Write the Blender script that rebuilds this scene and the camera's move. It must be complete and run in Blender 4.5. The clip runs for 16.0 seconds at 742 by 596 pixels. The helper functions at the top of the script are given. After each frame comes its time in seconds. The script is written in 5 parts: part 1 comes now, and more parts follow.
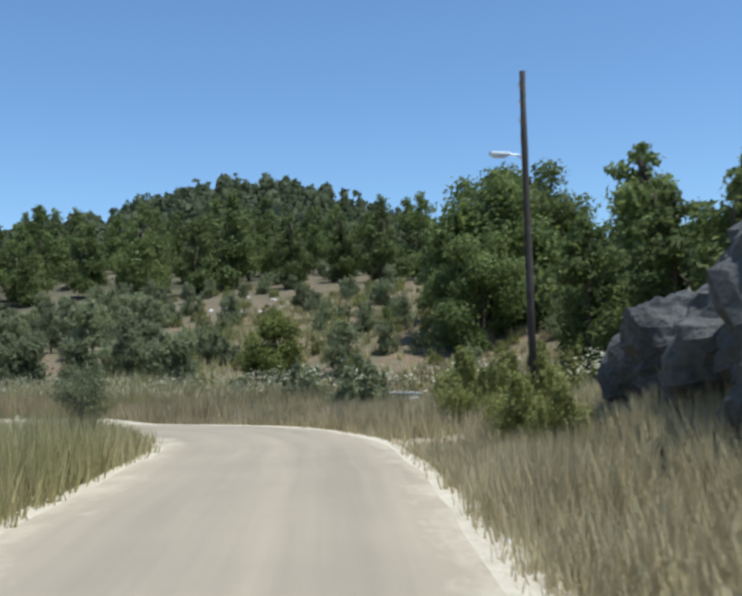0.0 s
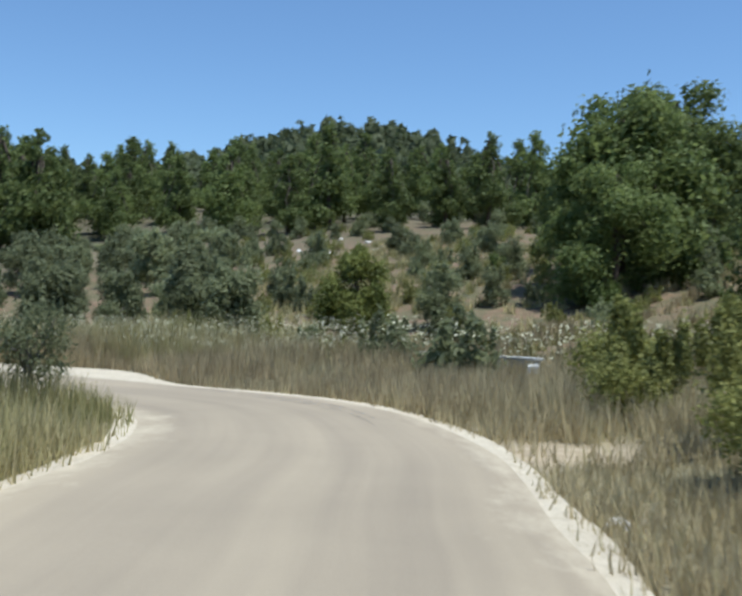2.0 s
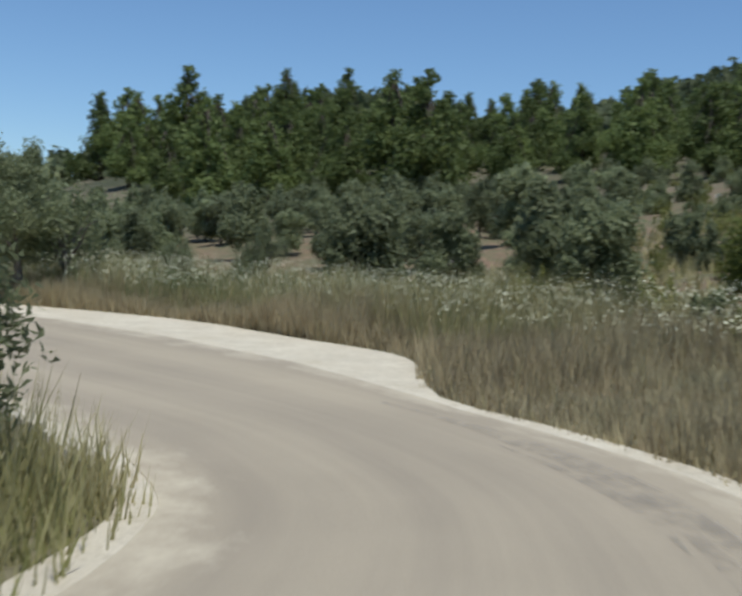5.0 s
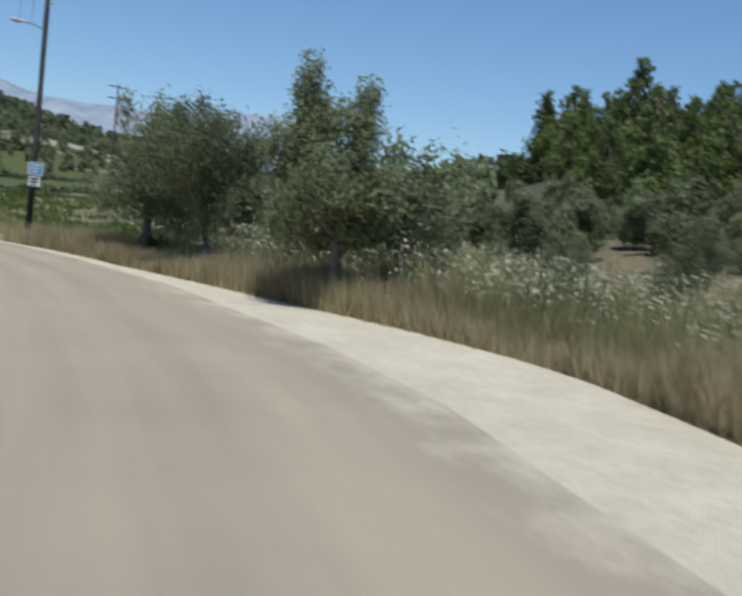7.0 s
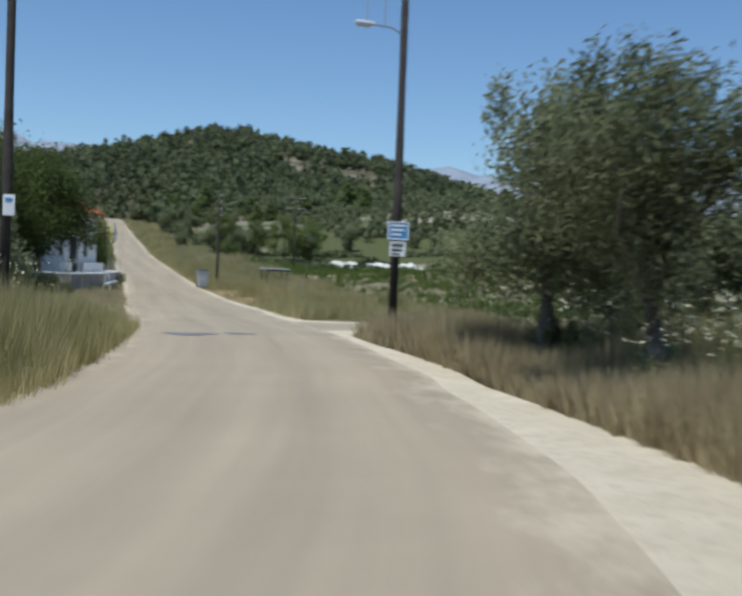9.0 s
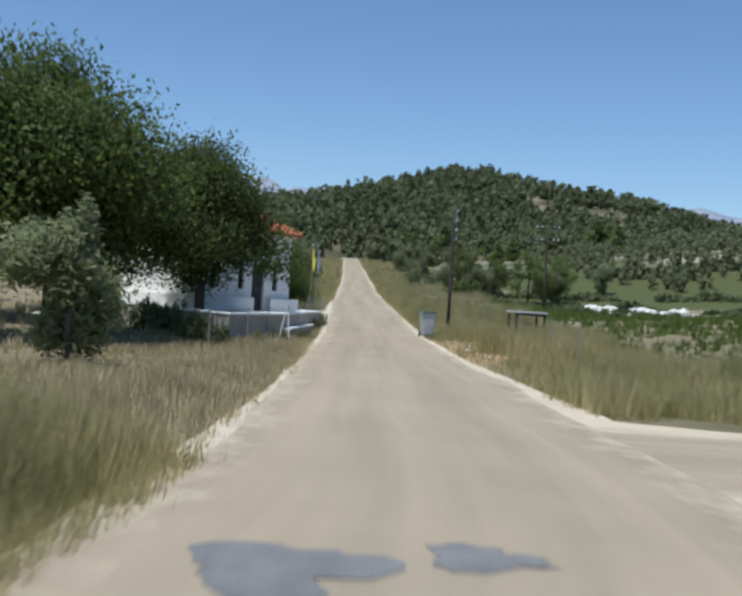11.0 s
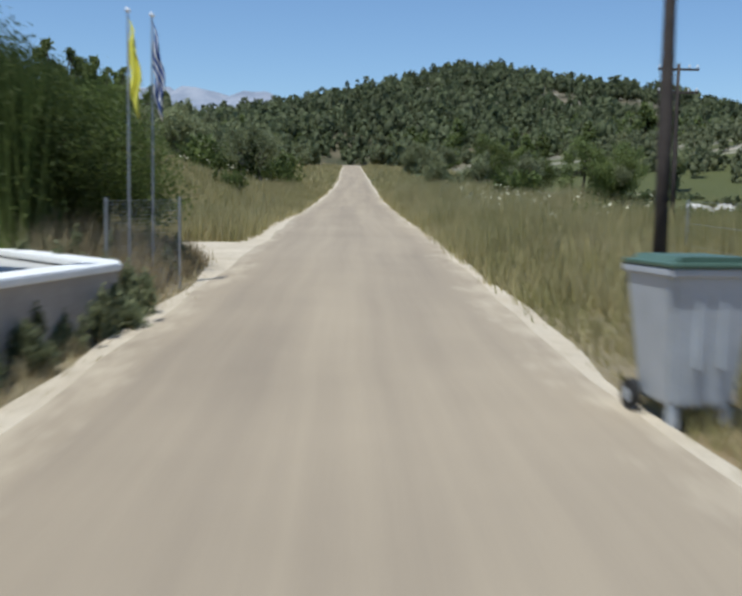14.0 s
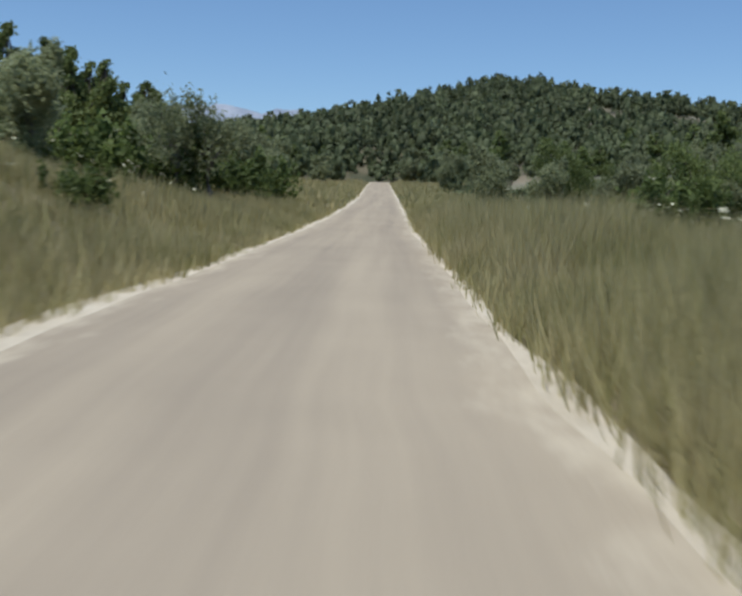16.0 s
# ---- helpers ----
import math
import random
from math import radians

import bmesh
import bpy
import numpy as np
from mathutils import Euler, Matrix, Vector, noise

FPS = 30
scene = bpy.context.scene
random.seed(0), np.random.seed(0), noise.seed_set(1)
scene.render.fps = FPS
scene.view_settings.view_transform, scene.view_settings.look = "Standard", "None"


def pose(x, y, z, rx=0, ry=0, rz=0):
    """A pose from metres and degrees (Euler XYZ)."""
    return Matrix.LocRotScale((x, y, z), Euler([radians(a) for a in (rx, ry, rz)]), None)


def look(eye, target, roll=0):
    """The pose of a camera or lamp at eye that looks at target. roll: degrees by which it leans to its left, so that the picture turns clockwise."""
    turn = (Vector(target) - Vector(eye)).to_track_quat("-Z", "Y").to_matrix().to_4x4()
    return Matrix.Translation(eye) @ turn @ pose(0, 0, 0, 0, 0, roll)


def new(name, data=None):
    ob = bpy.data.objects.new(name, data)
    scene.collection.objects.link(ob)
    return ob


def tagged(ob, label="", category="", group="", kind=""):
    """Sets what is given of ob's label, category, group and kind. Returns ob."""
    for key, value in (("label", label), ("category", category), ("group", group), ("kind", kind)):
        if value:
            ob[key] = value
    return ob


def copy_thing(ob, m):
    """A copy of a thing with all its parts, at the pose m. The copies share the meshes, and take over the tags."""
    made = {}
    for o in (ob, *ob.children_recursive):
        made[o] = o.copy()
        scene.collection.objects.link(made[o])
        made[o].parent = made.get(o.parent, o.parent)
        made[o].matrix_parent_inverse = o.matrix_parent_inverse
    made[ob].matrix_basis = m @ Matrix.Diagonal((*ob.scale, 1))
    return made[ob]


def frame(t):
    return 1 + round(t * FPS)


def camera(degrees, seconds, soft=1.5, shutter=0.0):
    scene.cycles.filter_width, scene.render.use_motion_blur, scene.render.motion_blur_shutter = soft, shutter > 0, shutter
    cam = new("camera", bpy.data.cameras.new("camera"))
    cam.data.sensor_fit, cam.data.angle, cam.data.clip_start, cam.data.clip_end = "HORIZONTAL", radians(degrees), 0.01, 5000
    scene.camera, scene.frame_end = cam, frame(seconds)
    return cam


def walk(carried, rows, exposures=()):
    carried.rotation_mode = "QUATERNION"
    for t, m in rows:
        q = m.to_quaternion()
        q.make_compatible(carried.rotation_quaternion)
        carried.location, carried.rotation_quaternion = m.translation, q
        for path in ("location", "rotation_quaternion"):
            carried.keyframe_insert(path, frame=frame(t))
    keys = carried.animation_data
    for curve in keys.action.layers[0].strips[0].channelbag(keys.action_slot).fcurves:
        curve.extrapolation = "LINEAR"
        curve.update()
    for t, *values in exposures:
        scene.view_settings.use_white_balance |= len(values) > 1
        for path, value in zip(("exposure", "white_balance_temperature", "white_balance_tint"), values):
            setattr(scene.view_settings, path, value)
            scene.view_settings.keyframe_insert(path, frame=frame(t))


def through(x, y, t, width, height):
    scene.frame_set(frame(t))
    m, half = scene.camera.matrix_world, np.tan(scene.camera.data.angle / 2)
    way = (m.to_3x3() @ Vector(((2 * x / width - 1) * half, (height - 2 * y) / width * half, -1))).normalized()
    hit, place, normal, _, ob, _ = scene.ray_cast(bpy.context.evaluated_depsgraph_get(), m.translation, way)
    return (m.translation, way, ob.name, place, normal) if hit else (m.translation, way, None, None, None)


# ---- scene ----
cam = camera(42.76, 16.0, soft=3.0, shutter=0.5)
PATH = [
    (0, (-36.572, -44.506, 1.615), (-26.750, -46.248, 2.309), -1.44),
    (0.5, (-34.432, -44.877, 1.611), (-24.541, -46.290, 2.034), -1.01),
    (1, (-32.253, -45.233, 1.595), (-22.310, -46.304, 1.670), -1.04),
    (1.5, (-30.096, -45.574, 1.588), (-20.152, -46.589, 1.890), -0.66),
    (2, (-28.377, -45.799, 1.574), (-18.402, -46.486, 1.765), 1.42),
    (2.5, (-26.593, -46.049, 1.543), (-16.598, -46.350, 1.578), 2.72),
    (3, (-24.572, -46.370, 1.489), (-14.573, -46.283, 1.475), 2.66),
    (3.2, (-23.845, -46.472, 1.460), (-13.853, -46.090, 1.330), 2.59),
    (5.3, (-17.347, -46.323, 1.651), (-8.270, -42.157, 1.156), 2.14),
    (5.5, (-16.435, -46.030, 1.613), (-7.566, -41.444, 1.057), 1.91),
    (6, (-14.040, -44.941, 1.544), (-5.794, -39.324, 0.869), 4.40),
    (6.3, (-12.717, -44.177, 1.510), (-4.826, -38.083, 0.742), 5.95),
    (6.5, (-11.858, -43.647, 1.499), (-4.300, -37.136, 0.809), 6.14),
    (7, (-9.758, -42.080, 1.492), (-2.959, -34.777, 0.823), 6.41),
    (7.5, (-7.978, -40.116, 1.554), (-2.032, -32.077, 1.411), 6.57),
    (7.7, (-7.198, -39.185, 1.554), (-1.694, -30.845, 1.166), 5.24),
    (8, (-5.999, -37.637, 1.534), (-1.337, -28.800, 1.109), 2.72),
    (8.5, (-4.326, -34.616, 1.521), (-0.545, -25.364, 1.179), 3.22),
    (9, (-2.975, -31.501, 1.501), (-0.210, -21.896, 1.192), 2.35),
    (9.5, (-1.970, -28.200, 1.467), (-0.105, -18.380, 1.180), 2.37),
    (9.7, (-1.597, -26.731, 1.451), (-0.084, -16.848, 1.609), 1.32),
    (11.8, (-0.525, -7.710, 1.340), (-0.795, 2.278, 0.922), 2.96),
    (12, (-0.365, -5.551, 1.314), (-0.733, 4.419, 0.632), 1.96),
    (12.5, (0.000, 0.000, 1.230), (-0.033, 9.972, 0.477), 0.84),
    (13, (0.235, 5.693, 1.176), (0.231, 15.662, 0.394), 2.22),
    (13.4, (0.454, 10.229, 1.181), (0.416, 20.178, 0.175), 1.41),
    (13.5, (0.498, 11.289, 1.192), (0.427, 21.252, 0.334), 1.25),
    (14, (0.530, 16.964, 1.288), (0.753, 26.921, 0.388), 0.88),
    (14.5, (0.639, 22.826, 1.434), (0.621, 32.789, 0.572), 1.83),
    (15, (1.045, 28.916, 1.598), (1.060, 38.866, 0.601), 1.50),
    (15.5, (1.213, 35.192, 1.808), (1.030, 45.150, 0.913), 1.68),
    (16, (1.375, 41.623, 1.932), (1.277, 51.598, 1.225), 1.61),
]
walk(cam, [(t, look(eye, target, roll)) for t, eye, target, roll in PATH], [(0.0, 0.22, 5780, 4), (3.2, 0.20, 5780, 4), (5.3, -0.16, 5900, 5), (9.7, -0.14, 5900, 5), (11.8, 0.02, 5980, 7), (16.0, -0.13, 5950, 7)])

# ---- light ----
SUN_AZ = Vector((-0.63, -0.77, 0.0)).normalized()
SUN_EL = radians(69)
world = bpy.data.worlds.new("world")
scene.world = world
world.use_nodes = True
wn = world.node_tree.nodes
sky = wn.new("ShaderNodeTexSky")
sky.sky_type = "NISHITA"
sky.sun_disc = False
sky.sun_elevation = SUN_EL
sky.sun_rotation = math.atan2(SUN_AZ.x, SUN_AZ.y)
sky.air_density, sky.dust_density, sky.ozone_density = 1.0, 0.3, 5.0
wn["Background"].inputs["Strength"].default_value = 0.123
world.node_tree.links.new(sky.outputs["Color"], wn["Background"].inputs["Color"])
sun_dir = Vector((SUN_AZ.x * math.cos(SUN_EL), SUN_AZ.y * math.cos(SUN_EL), math.sin(SUN_EL)))
sun = new("sun", bpy.data.lights.new("sun", "SUN"))
sun.data.energy, sun.data.angle, sun.data.color = 4.6, radians(0.53), (1.0, 0.965, 0.90)
sun.matrix_world = look(sun_dir * 50, (0, 0, 0))
scene.view_settings.exposure = 0.0


# ---- materials ----
def smooth(a, b, x):
    t = np.clip((x - a) / (b - a), 0, 1)
    return t * t * (3 - 2 * t)


class Mat:
    """A small builder for procedural node materials."""

    def __init__(self, name):
        self.m = bpy.data.materials.new(name)
        self.m.use_nodes = True
        self.nt = self.m.node_tree
        self.bsdf = self.nt.nodes["Principled BSDF"]
        self.coord = self.add("ShaderNodeTexCoord").outputs["Object"]

    def add(self, kind, **values):
        n = self.nt.nodes.new(kind)
        for k, v in values.items():
            n.inputs[k.replace("_", " ")].default_value = v
        return n

    def link(self, a, b):
        self.nt.links.new(a, b)

    def world_coord(self):
        self.coord = self.add("ShaderNodeNewGeometry").outputs["Position"]
        return self

    def noise(self, scale, detail=4.0, rough=0.55, stretch=None):
        n = self.add("ShaderNodeTexNoise", Scale=scale, Detail=detail, Roughness=rough)
        src = self.coord
        if stretch:
            mp = self.add("ShaderNodeMapping")
            mp.inputs["Scale"].default_value = stretch
            self.link(src, mp.inputs["Vector"])
            src = mp.outputs["Vector"]
        self.link(src, n.inputs["Vector"])
        return n.outputs["Fac"]

    def ramp(self, fac, *stops):
        r = self.add("ShaderNodeValToRGB")
        el = r.color_ramp.elements
        while len(el) < len(stops):
            el.new(0.5)
        for e, (p, c) in zip(el, stops):
            e.position, e.color = p, (*c, 1) if len(c) == 3 else c
        self.link(fac, r.inputs["Fac"])
        return r.outputs["Color"]

    def mix(self, fac, a, b, mode="MIX"):
        n = self.nt.nodes.new("ShaderNodeMix")
        n.data_type, n.blend_type = "RGBA", mode
        for sock, v in ((n.inputs["Factor"], fac), (n.inputs["A"], a), (n.inputs["B"], b)):
            if isinstance(v, (int, float)):
                sock.default_value = v
            elif isinstance(v, tuple):
                sock.default_value = (*v, 1)
            else:
                self.link(v, sock)
        return n.outputs["Result"]

    def near(self, point, r0, r1):
        """1 within r0 metres of a place, falling to 0 at r1."""
        d = self.add("ShaderNodeVectorMath")
        d.operation = "DISTANCE"
        d.inputs[1].default_value = point
        self.link(self.coord, d.inputs[0])
        m = self.add("ShaderNodeMapRange")
        for key, v in (("From Min", r0), ("From Max", r1), ("To Min", 1.0), ("To Max", 0.0)):
            m.inputs[key].default_value = v
        self.link(d.outputs["Value"], m.inputs["Value"])
        return m.outputs["Result"]

    def times(self, a, b, op="MULTIPLY"):
        m = self.add("ShaderNodeMath")
        m.operation = op
        for i, v in enumerate((a, b)):
            if isinstance(v, (int, float)):
                m.inputs[i].default_value = v
            else:
                self.link(v, m.inputs[i])
        return m.outputs["Value"]

    def done(self, colour, rough=0.8, bump=None, strength=0.3, distance=0.02, metal=0.0, spec=0.4):
        if isinstance(colour, tuple):
            self.bsdf.inputs["Base Color"].default_value = (*colour, 1)
        else:
            self.link(colour, self.bsdf.inputs["Base Color"])
        if isinstance(rough, (int, float)):
            self.bsdf.inputs["Roughness"].default_value = rough
        else:
            self.link(rough, self.bsdf.inputs["Roughness"])
        self.bsdf.inputs["Metallic"].default_value = metal
        self.bsdf.inputs["Specular IOR Level"].default_value = spec
        if bump is not None:
            b = self.add("ShaderNodeBump", Strength=strength, Distance=distance)
            self.link(bump, b.inputs["Height"])
            self.link(b.outputs["Normal"], self.bsdf.inputs["Normal"])
        return self.m


def leaf_material(name, dark, mid, light, through=0.5, drift=0.5, size=0.9):
    """Foliage: colour drifts from clump to clump and from tree to tree; light passes partly through."""
    k = Mat(name)
    geo = k.add("ShaderNodeNewGeometry")
    info = k.add("ShaderNodeObjectInfo")
    c = k.ramp(geo.outputs["Random Per Island"], (0.0, dark), (0.5, mid), (1.0, light))
    big = k.noise(size, 3.0)
    c = k.mix(drift, c, k.ramp(big, (0.3, dark), (0.7, light)))
    hsv = k.add("ShaderNodeHueSaturation")
    val = k.add("ShaderNodeMapRange")
    val.inputs["To Min"].default_value, val.inputs["To Max"].default_value = 0.75, 1.25
    k.link(info.outputs["Random"], val.inputs["Value"])
    k.link(val.outputs["Result"], hsv.inputs["Value"])
    k.link(c, hsv.inputs["Color"])
    k.done(hsv.outputs["Color"], 0.65, spec=0.25)
    tr = k.add("ShaderNodeBsdfTranslucent")
    k.link(hsv.outputs["Color"], tr.inputs["Color"])
    mx = k.add("ShaderNodeMixShader", Fac=through)
    out = k.nt.nodes["Material Output"]
    k.link(k.bsdf.outputs["BSDF"], mx.inputs[1])
    k.link(tr.outputs["BSDF"], mx.inputs[2])
    k.link(mx.outputs["Shader"], out.inputs["Surface"])
    return k.m


def plain(name, colour, rough=0.6, metal=0.0, vary=0.15, scale=6.0, bump=0.1):
    k = Mat(name)
    lo, hi = tuple(v * (1 - vary) for v in colour), tuple(min(1, v * (1 + vary)) for v in colour)
    n = k.noise(scale)
    fine = k.noise(scale * 14, 3.0)
    c = k.mix(0.35, k.ramp(n, (0.3, lo), (0.7, hi)), k.ramp(fine, (0.3, lo), (0.7, hi)))
    return k.done(c, rough, fine, bump, 0.01, metal)


pine_leaf = leaf_material("pine_needles", (0.072, 0.100, 0.031), (0.145, 0.185, 0.055), (0.235, 0.265, 0.088))
olive_leaf = leaf_material("olive_leaves", (0.125, 0.143, 0.066), (0.235, 0.258, 0.126), (0.370, 0.385, 0.215), 0.58)
broad_leaf = leaf_material("broad_leaves", (0.052, 0.076, 0.022), (0.108, 0.148, 0.038), (0.185, 0.225, 0.064))
shrub_leaf = leaf_material("shrub_leaves", (0.075, 0.092, 0.022), (0.160, 0.180, 0.044), (0.265, 0.270, 0.080))
broom_leaf = leaf_material("broom_leaves", (0.125, 0.135, 0.034), (0.235, 0.240, 0.066), (0.370, 0.360, 0.125))
# far foliage: aerial haze put into the colour, greyer than the near pines
far_leaf = leaf_material("far_pine_needles", (0.080, 0.099, 0.043), (0.130, 0.155, 0.068), (0.190, 0.210, 0.105), 0.5, 0.72, 0.11)
bark = plain("bark", (0.10, 0.075, 0.055), 0.9, vary=0.4, scale=5, bump=0.8)
pale_bark = plain("olive_bark", (0.16, 0.14, 0.115), 0.9, vary=0.4, scale=5, bump=0.8)
whitewash = plain("whitewash", (0.80, 0.79, 0.76), 0.85, vary=0.06, scale=2, bump=0.15)
grey_wall = plain("grey_render", (0.34, 0.305, 0.265), 0.9, vary=0.2, scale=2, bump=0.3)
wood_dark = plain("pole_wood", (0.062, 0.050, 0.042), 0.85, vary=0.4, scale=4, bump=0.6)
steel = plain("galvanised_steel", (0.45, 0.46, 0.47), 0.45, 0.8, vary=0.15)
rock_mat = plain("limestone", (0.42, 0.40, 0.36), 0.95, vary=0.35, scale=2.5, bump=0.9)

k = Mat("road_surface").world_coord()
grain = k.noise(60, 5, 0.7)
patchy = k.noise(0.35, 4, 0.6)
c = k.ramp(grain, (0.3, (0.268, 0.216, 0.157)), (0.7, (0.384, 0.308, 0.220)))
c = k.mix(0.45, c, k.ramp(patchy, (0.3, (0.258, 0.210, 0.155)), (0.7, (0.404, 0.328, 0.234))))
k.coord = k.add("ShaderNodeTexCoord").outputs["UV"]
tracks = k.noise(1.0, 3, 0.6, (1.3, 0.035, 1.0))
streaks = k.noise(1.0, 4, 0.65, (5.0, 0.12, 1.0))
c = k.mix(0.34, c, k.ramp(tracks, (0.36, (0.225, 0.188, 0.140)), (0.64, (0.435, 0.360, 0.250))))
c = k.mix(0.08, c, k.ramp(streaks, (0.35, (0.215, 0.180, 0.135)), (0.65, (0.435, 0.360, 0.250))))
sep = k.add("ShaderNodeSeparateXYZ")
k.link(k.coord, sep.inputs["Vector"])
away = k.add("ShaderNodeMath")
away.operation = "ABSOLUTE"
k.link(sep.outputs["X"], away.inputs[0])
ragged = k.times(away.outputs["Value"], k.times(k.noise(1.0, 5, 0.7, (2.2, 0.9, 1.0)), 2.0), "ADD")
dust = k.ramp(k.times(k.times(ragged, 2.55, "SUBTRACT"), 1.0), (0.0, (0, 0, 0)), (0.8, (1, 1, 1)))
c = k.mix(k.times(dust, 0.85), c, (0.56, 0.475, 0.345))
road_mat = k.done(c, 0.9, grain, 0.35, 0.01, spec=0.15)

k = Mat("tyre_rubbed_asphalt").world_coord()
rubbed = k.noise(2.2, 5, 0.7)
road_dark = k.done(k.ramp(rubbed, (0.3, (0.15, 0.135, 0.12)), (0.7, (0.22, 0.20, 0.175))), 0.8)
k.link(k.ramp(k.noise(1.6, 6, 0.75), (0.42, (0, 0, 0)), (0.72, (0.45, 0.45, 0.45))), k.bsdf.inputs["Alpha"])

k = Mat("limestone_gravel").world_coord()
grain = k.noise(35, 6, 0.75)
patchy = k.noise(0.9, 4, 0.6)
c = k.ramp(grain, (0.25, (0.45, 0.365, 0.255)), (0.7, (0.70, 0.605, 0.455)))
c = k.mix(0.4, c, k.ramp(patchy, (0.35, (0.44, 0.365, 0.255)), (0.65, (0.64, 0.57, 0.445))))
soil = k.ramp(k.noise(6.0, 6, 0.75), (0.49, (0, 0, 0)), (0.60, (1, 1, 1)))
worn = k.ramp(k.noise(0.7, 5, 0.7), (0.46, (0, 0, 0)), (0.62, (1, 1, 1)))
c = k.mix(k.times(soil, 0.32), c, (0.34, 0.275, 0.185))
c = k.mix(k.times(worn, 0.25), c, (0.40, 0.335, 0.245))
gravel_mat = k.done(c, 0.95, grain, 0.6, 0.03)

k = Mat("dry_ground").world_coord()
n1 = k.noise(0.25, 5, 0.6)
n2 = k.noise(3.0, 5, 0.65)
c1 = k.ramp(n1, (0.3, (0.20, 0.165, 0.095)), (0.5, (0.27, 0.215, 0.13)), (0.7, (0.17, 0.155, 0.07)))
c2 = k.ramp(n2, (0.3, (0.15, 0.12, 0.07)), (0.7, (0.31, 0.25, 0.155)))
c = k.mix(0.5, c1, c2)
n3 = k.noise(0.9, 5, 0.7)
red = k.ramp(n2, (0.3, (0.125, 0.078, 0.048)), (0.7, (0.25, 0.155, 0.095)))
weeds = k.ramp(n3, (0.3, (0.070, 0.072, 0.030)), (0.55, (0.125, 0.112, 0.055)), (0.75, (0.20, 0.165, 0.10)))
c = k.mix(k.times(k.near((50, -35, 3), 55, 85), 0.85), c, weeds)  # weeds between the olives
c = k.mix(k.times(k.near((42, -55, 4), 30, 58), k.ramp(n3, (0.42, (0, 0, 0)), (0.6, (1, 1, 1)))), c, red)  # red earth of the slope
scrub = k.ramp(k.noise(0.05, 5, 0.65), (0.35, (0.050, 0.052, 0.024)), (0.65, (0.165, 0.132, 0.082)))
pale = k.ramp(n3, (0.3, (0.20, 0.19, 0.15)), (0.7, (0.42, 0.40, 0.34)))
c = k.mix(k.near((80, 640, 40), 410, 470), c, scrub)  # wooded hills
c = k.mix(k.times(k.near((90, 470, 40), 90, 170), k.ramp(k.noise(0.06, 5, 0.7), (0.55, (0, 0, 0)), (0.68, (1, 1, 1)))), c, pale)
c = k.mix(k.near((110, 0, 8), 62, 85), c, scrub)
c = k.mix(k.near((300, -20, 20), 170, 230), c, scrub)
c = k.mix(k.times(k.near((66, 165, 8), 42, 62), k.ramp(n3, (0.4, (0.25, 0.25, 0.25)), (0.6, (1, 1, 1)))), c, pale)  # stony hillside
green = k.ramp(n2, (0.3, (0.050, 0.062, 0.016)), (0.7, (0.098, 0.102, 0.032)))
plots = k.ramp(k.noise(1.0, 2, 0.5, (0.012, 0.11, 0.0)), (0.42, (0, 0, 0)), (0.50, (1, 1, 1)))
c = k.mix(k.times(k.near((62, 135, 4), 60, 75), plots), c, green)  # green plots beyond the road
c = k.mix(k.times(k.near((44, 84, 2), 24, 34), k.times(plots, 0.8)), c, green)
c = k.mix(k.times(k.near((-17.0, -48.9, 0), 0.6, 1.7), 0.9), c, k.ramp(n2, (0.3, (0.33, 0.25, 0.16)), (0.7, (0.52, 0.42, 0.29))))  # bare soil in the bank
orange = k.ramp(n2, (0.3, (0.30, 0.19, 0.10)), (0.7, (0.46, 0.31, 0.18)))
c = k.mix(k.times(k.near((4.6, 17, 0), 3.0, 8.0), 0.9), c, orange)  # bare orange soil by the bin
hazed_rock = k.ramp(k.noise(0.012, 6, 0.65), (0.35, (0.17, 0.20, 0.25)), (0.65, (0.30, 0.32, 0.36)))
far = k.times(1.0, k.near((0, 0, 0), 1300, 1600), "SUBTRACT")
c = k.mix(far, c, hazed_rock)  # grey limestone mountains, distance haze put into their colour as blue
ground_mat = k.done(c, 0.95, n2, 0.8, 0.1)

# ---- plan of the road ----
CENTRE = [(-70, -37.5, 0.0), (-45, -42.0, 0.0), (-30, -44.6, 0.0), (-22, -45.5, 0.0), (-16, -45.9, 0.0), (-12.2, -45.0, 0.0), (-9.9, -42.6, 0.0),
          (-8.1, -39.2, 0.0), (-6.3, -35.1, 0.0), (-4.5, -30.8, 0.0), (-2.8, -25.7, -0.02), (-1.4, -20.5, -0.04), (-0.4, -14, -0.06), (0.2, -8, -0.15),
          (0.4, 0, -0.29), (0.5, 6, -0.31), (0.5, 12, -0.29), (0.55, 18, -0.16), (0.55, 24, 0.06), (0.5, 30, 0.28), (0.5, 36, 0.47),
          (0.5, 42, 0.66), (0.45, 48, 0.88), (0.45, 56, 1.18), (0.5, 66, 1.57), (0.55, 80, 2.16), (0.7, 100, 3.15), (0.8, 130, 4.85), (0.65, 170, 7.45), (0.6, 220, 10.8), (0.2, 262, 13.2)]
HALF = 2.35


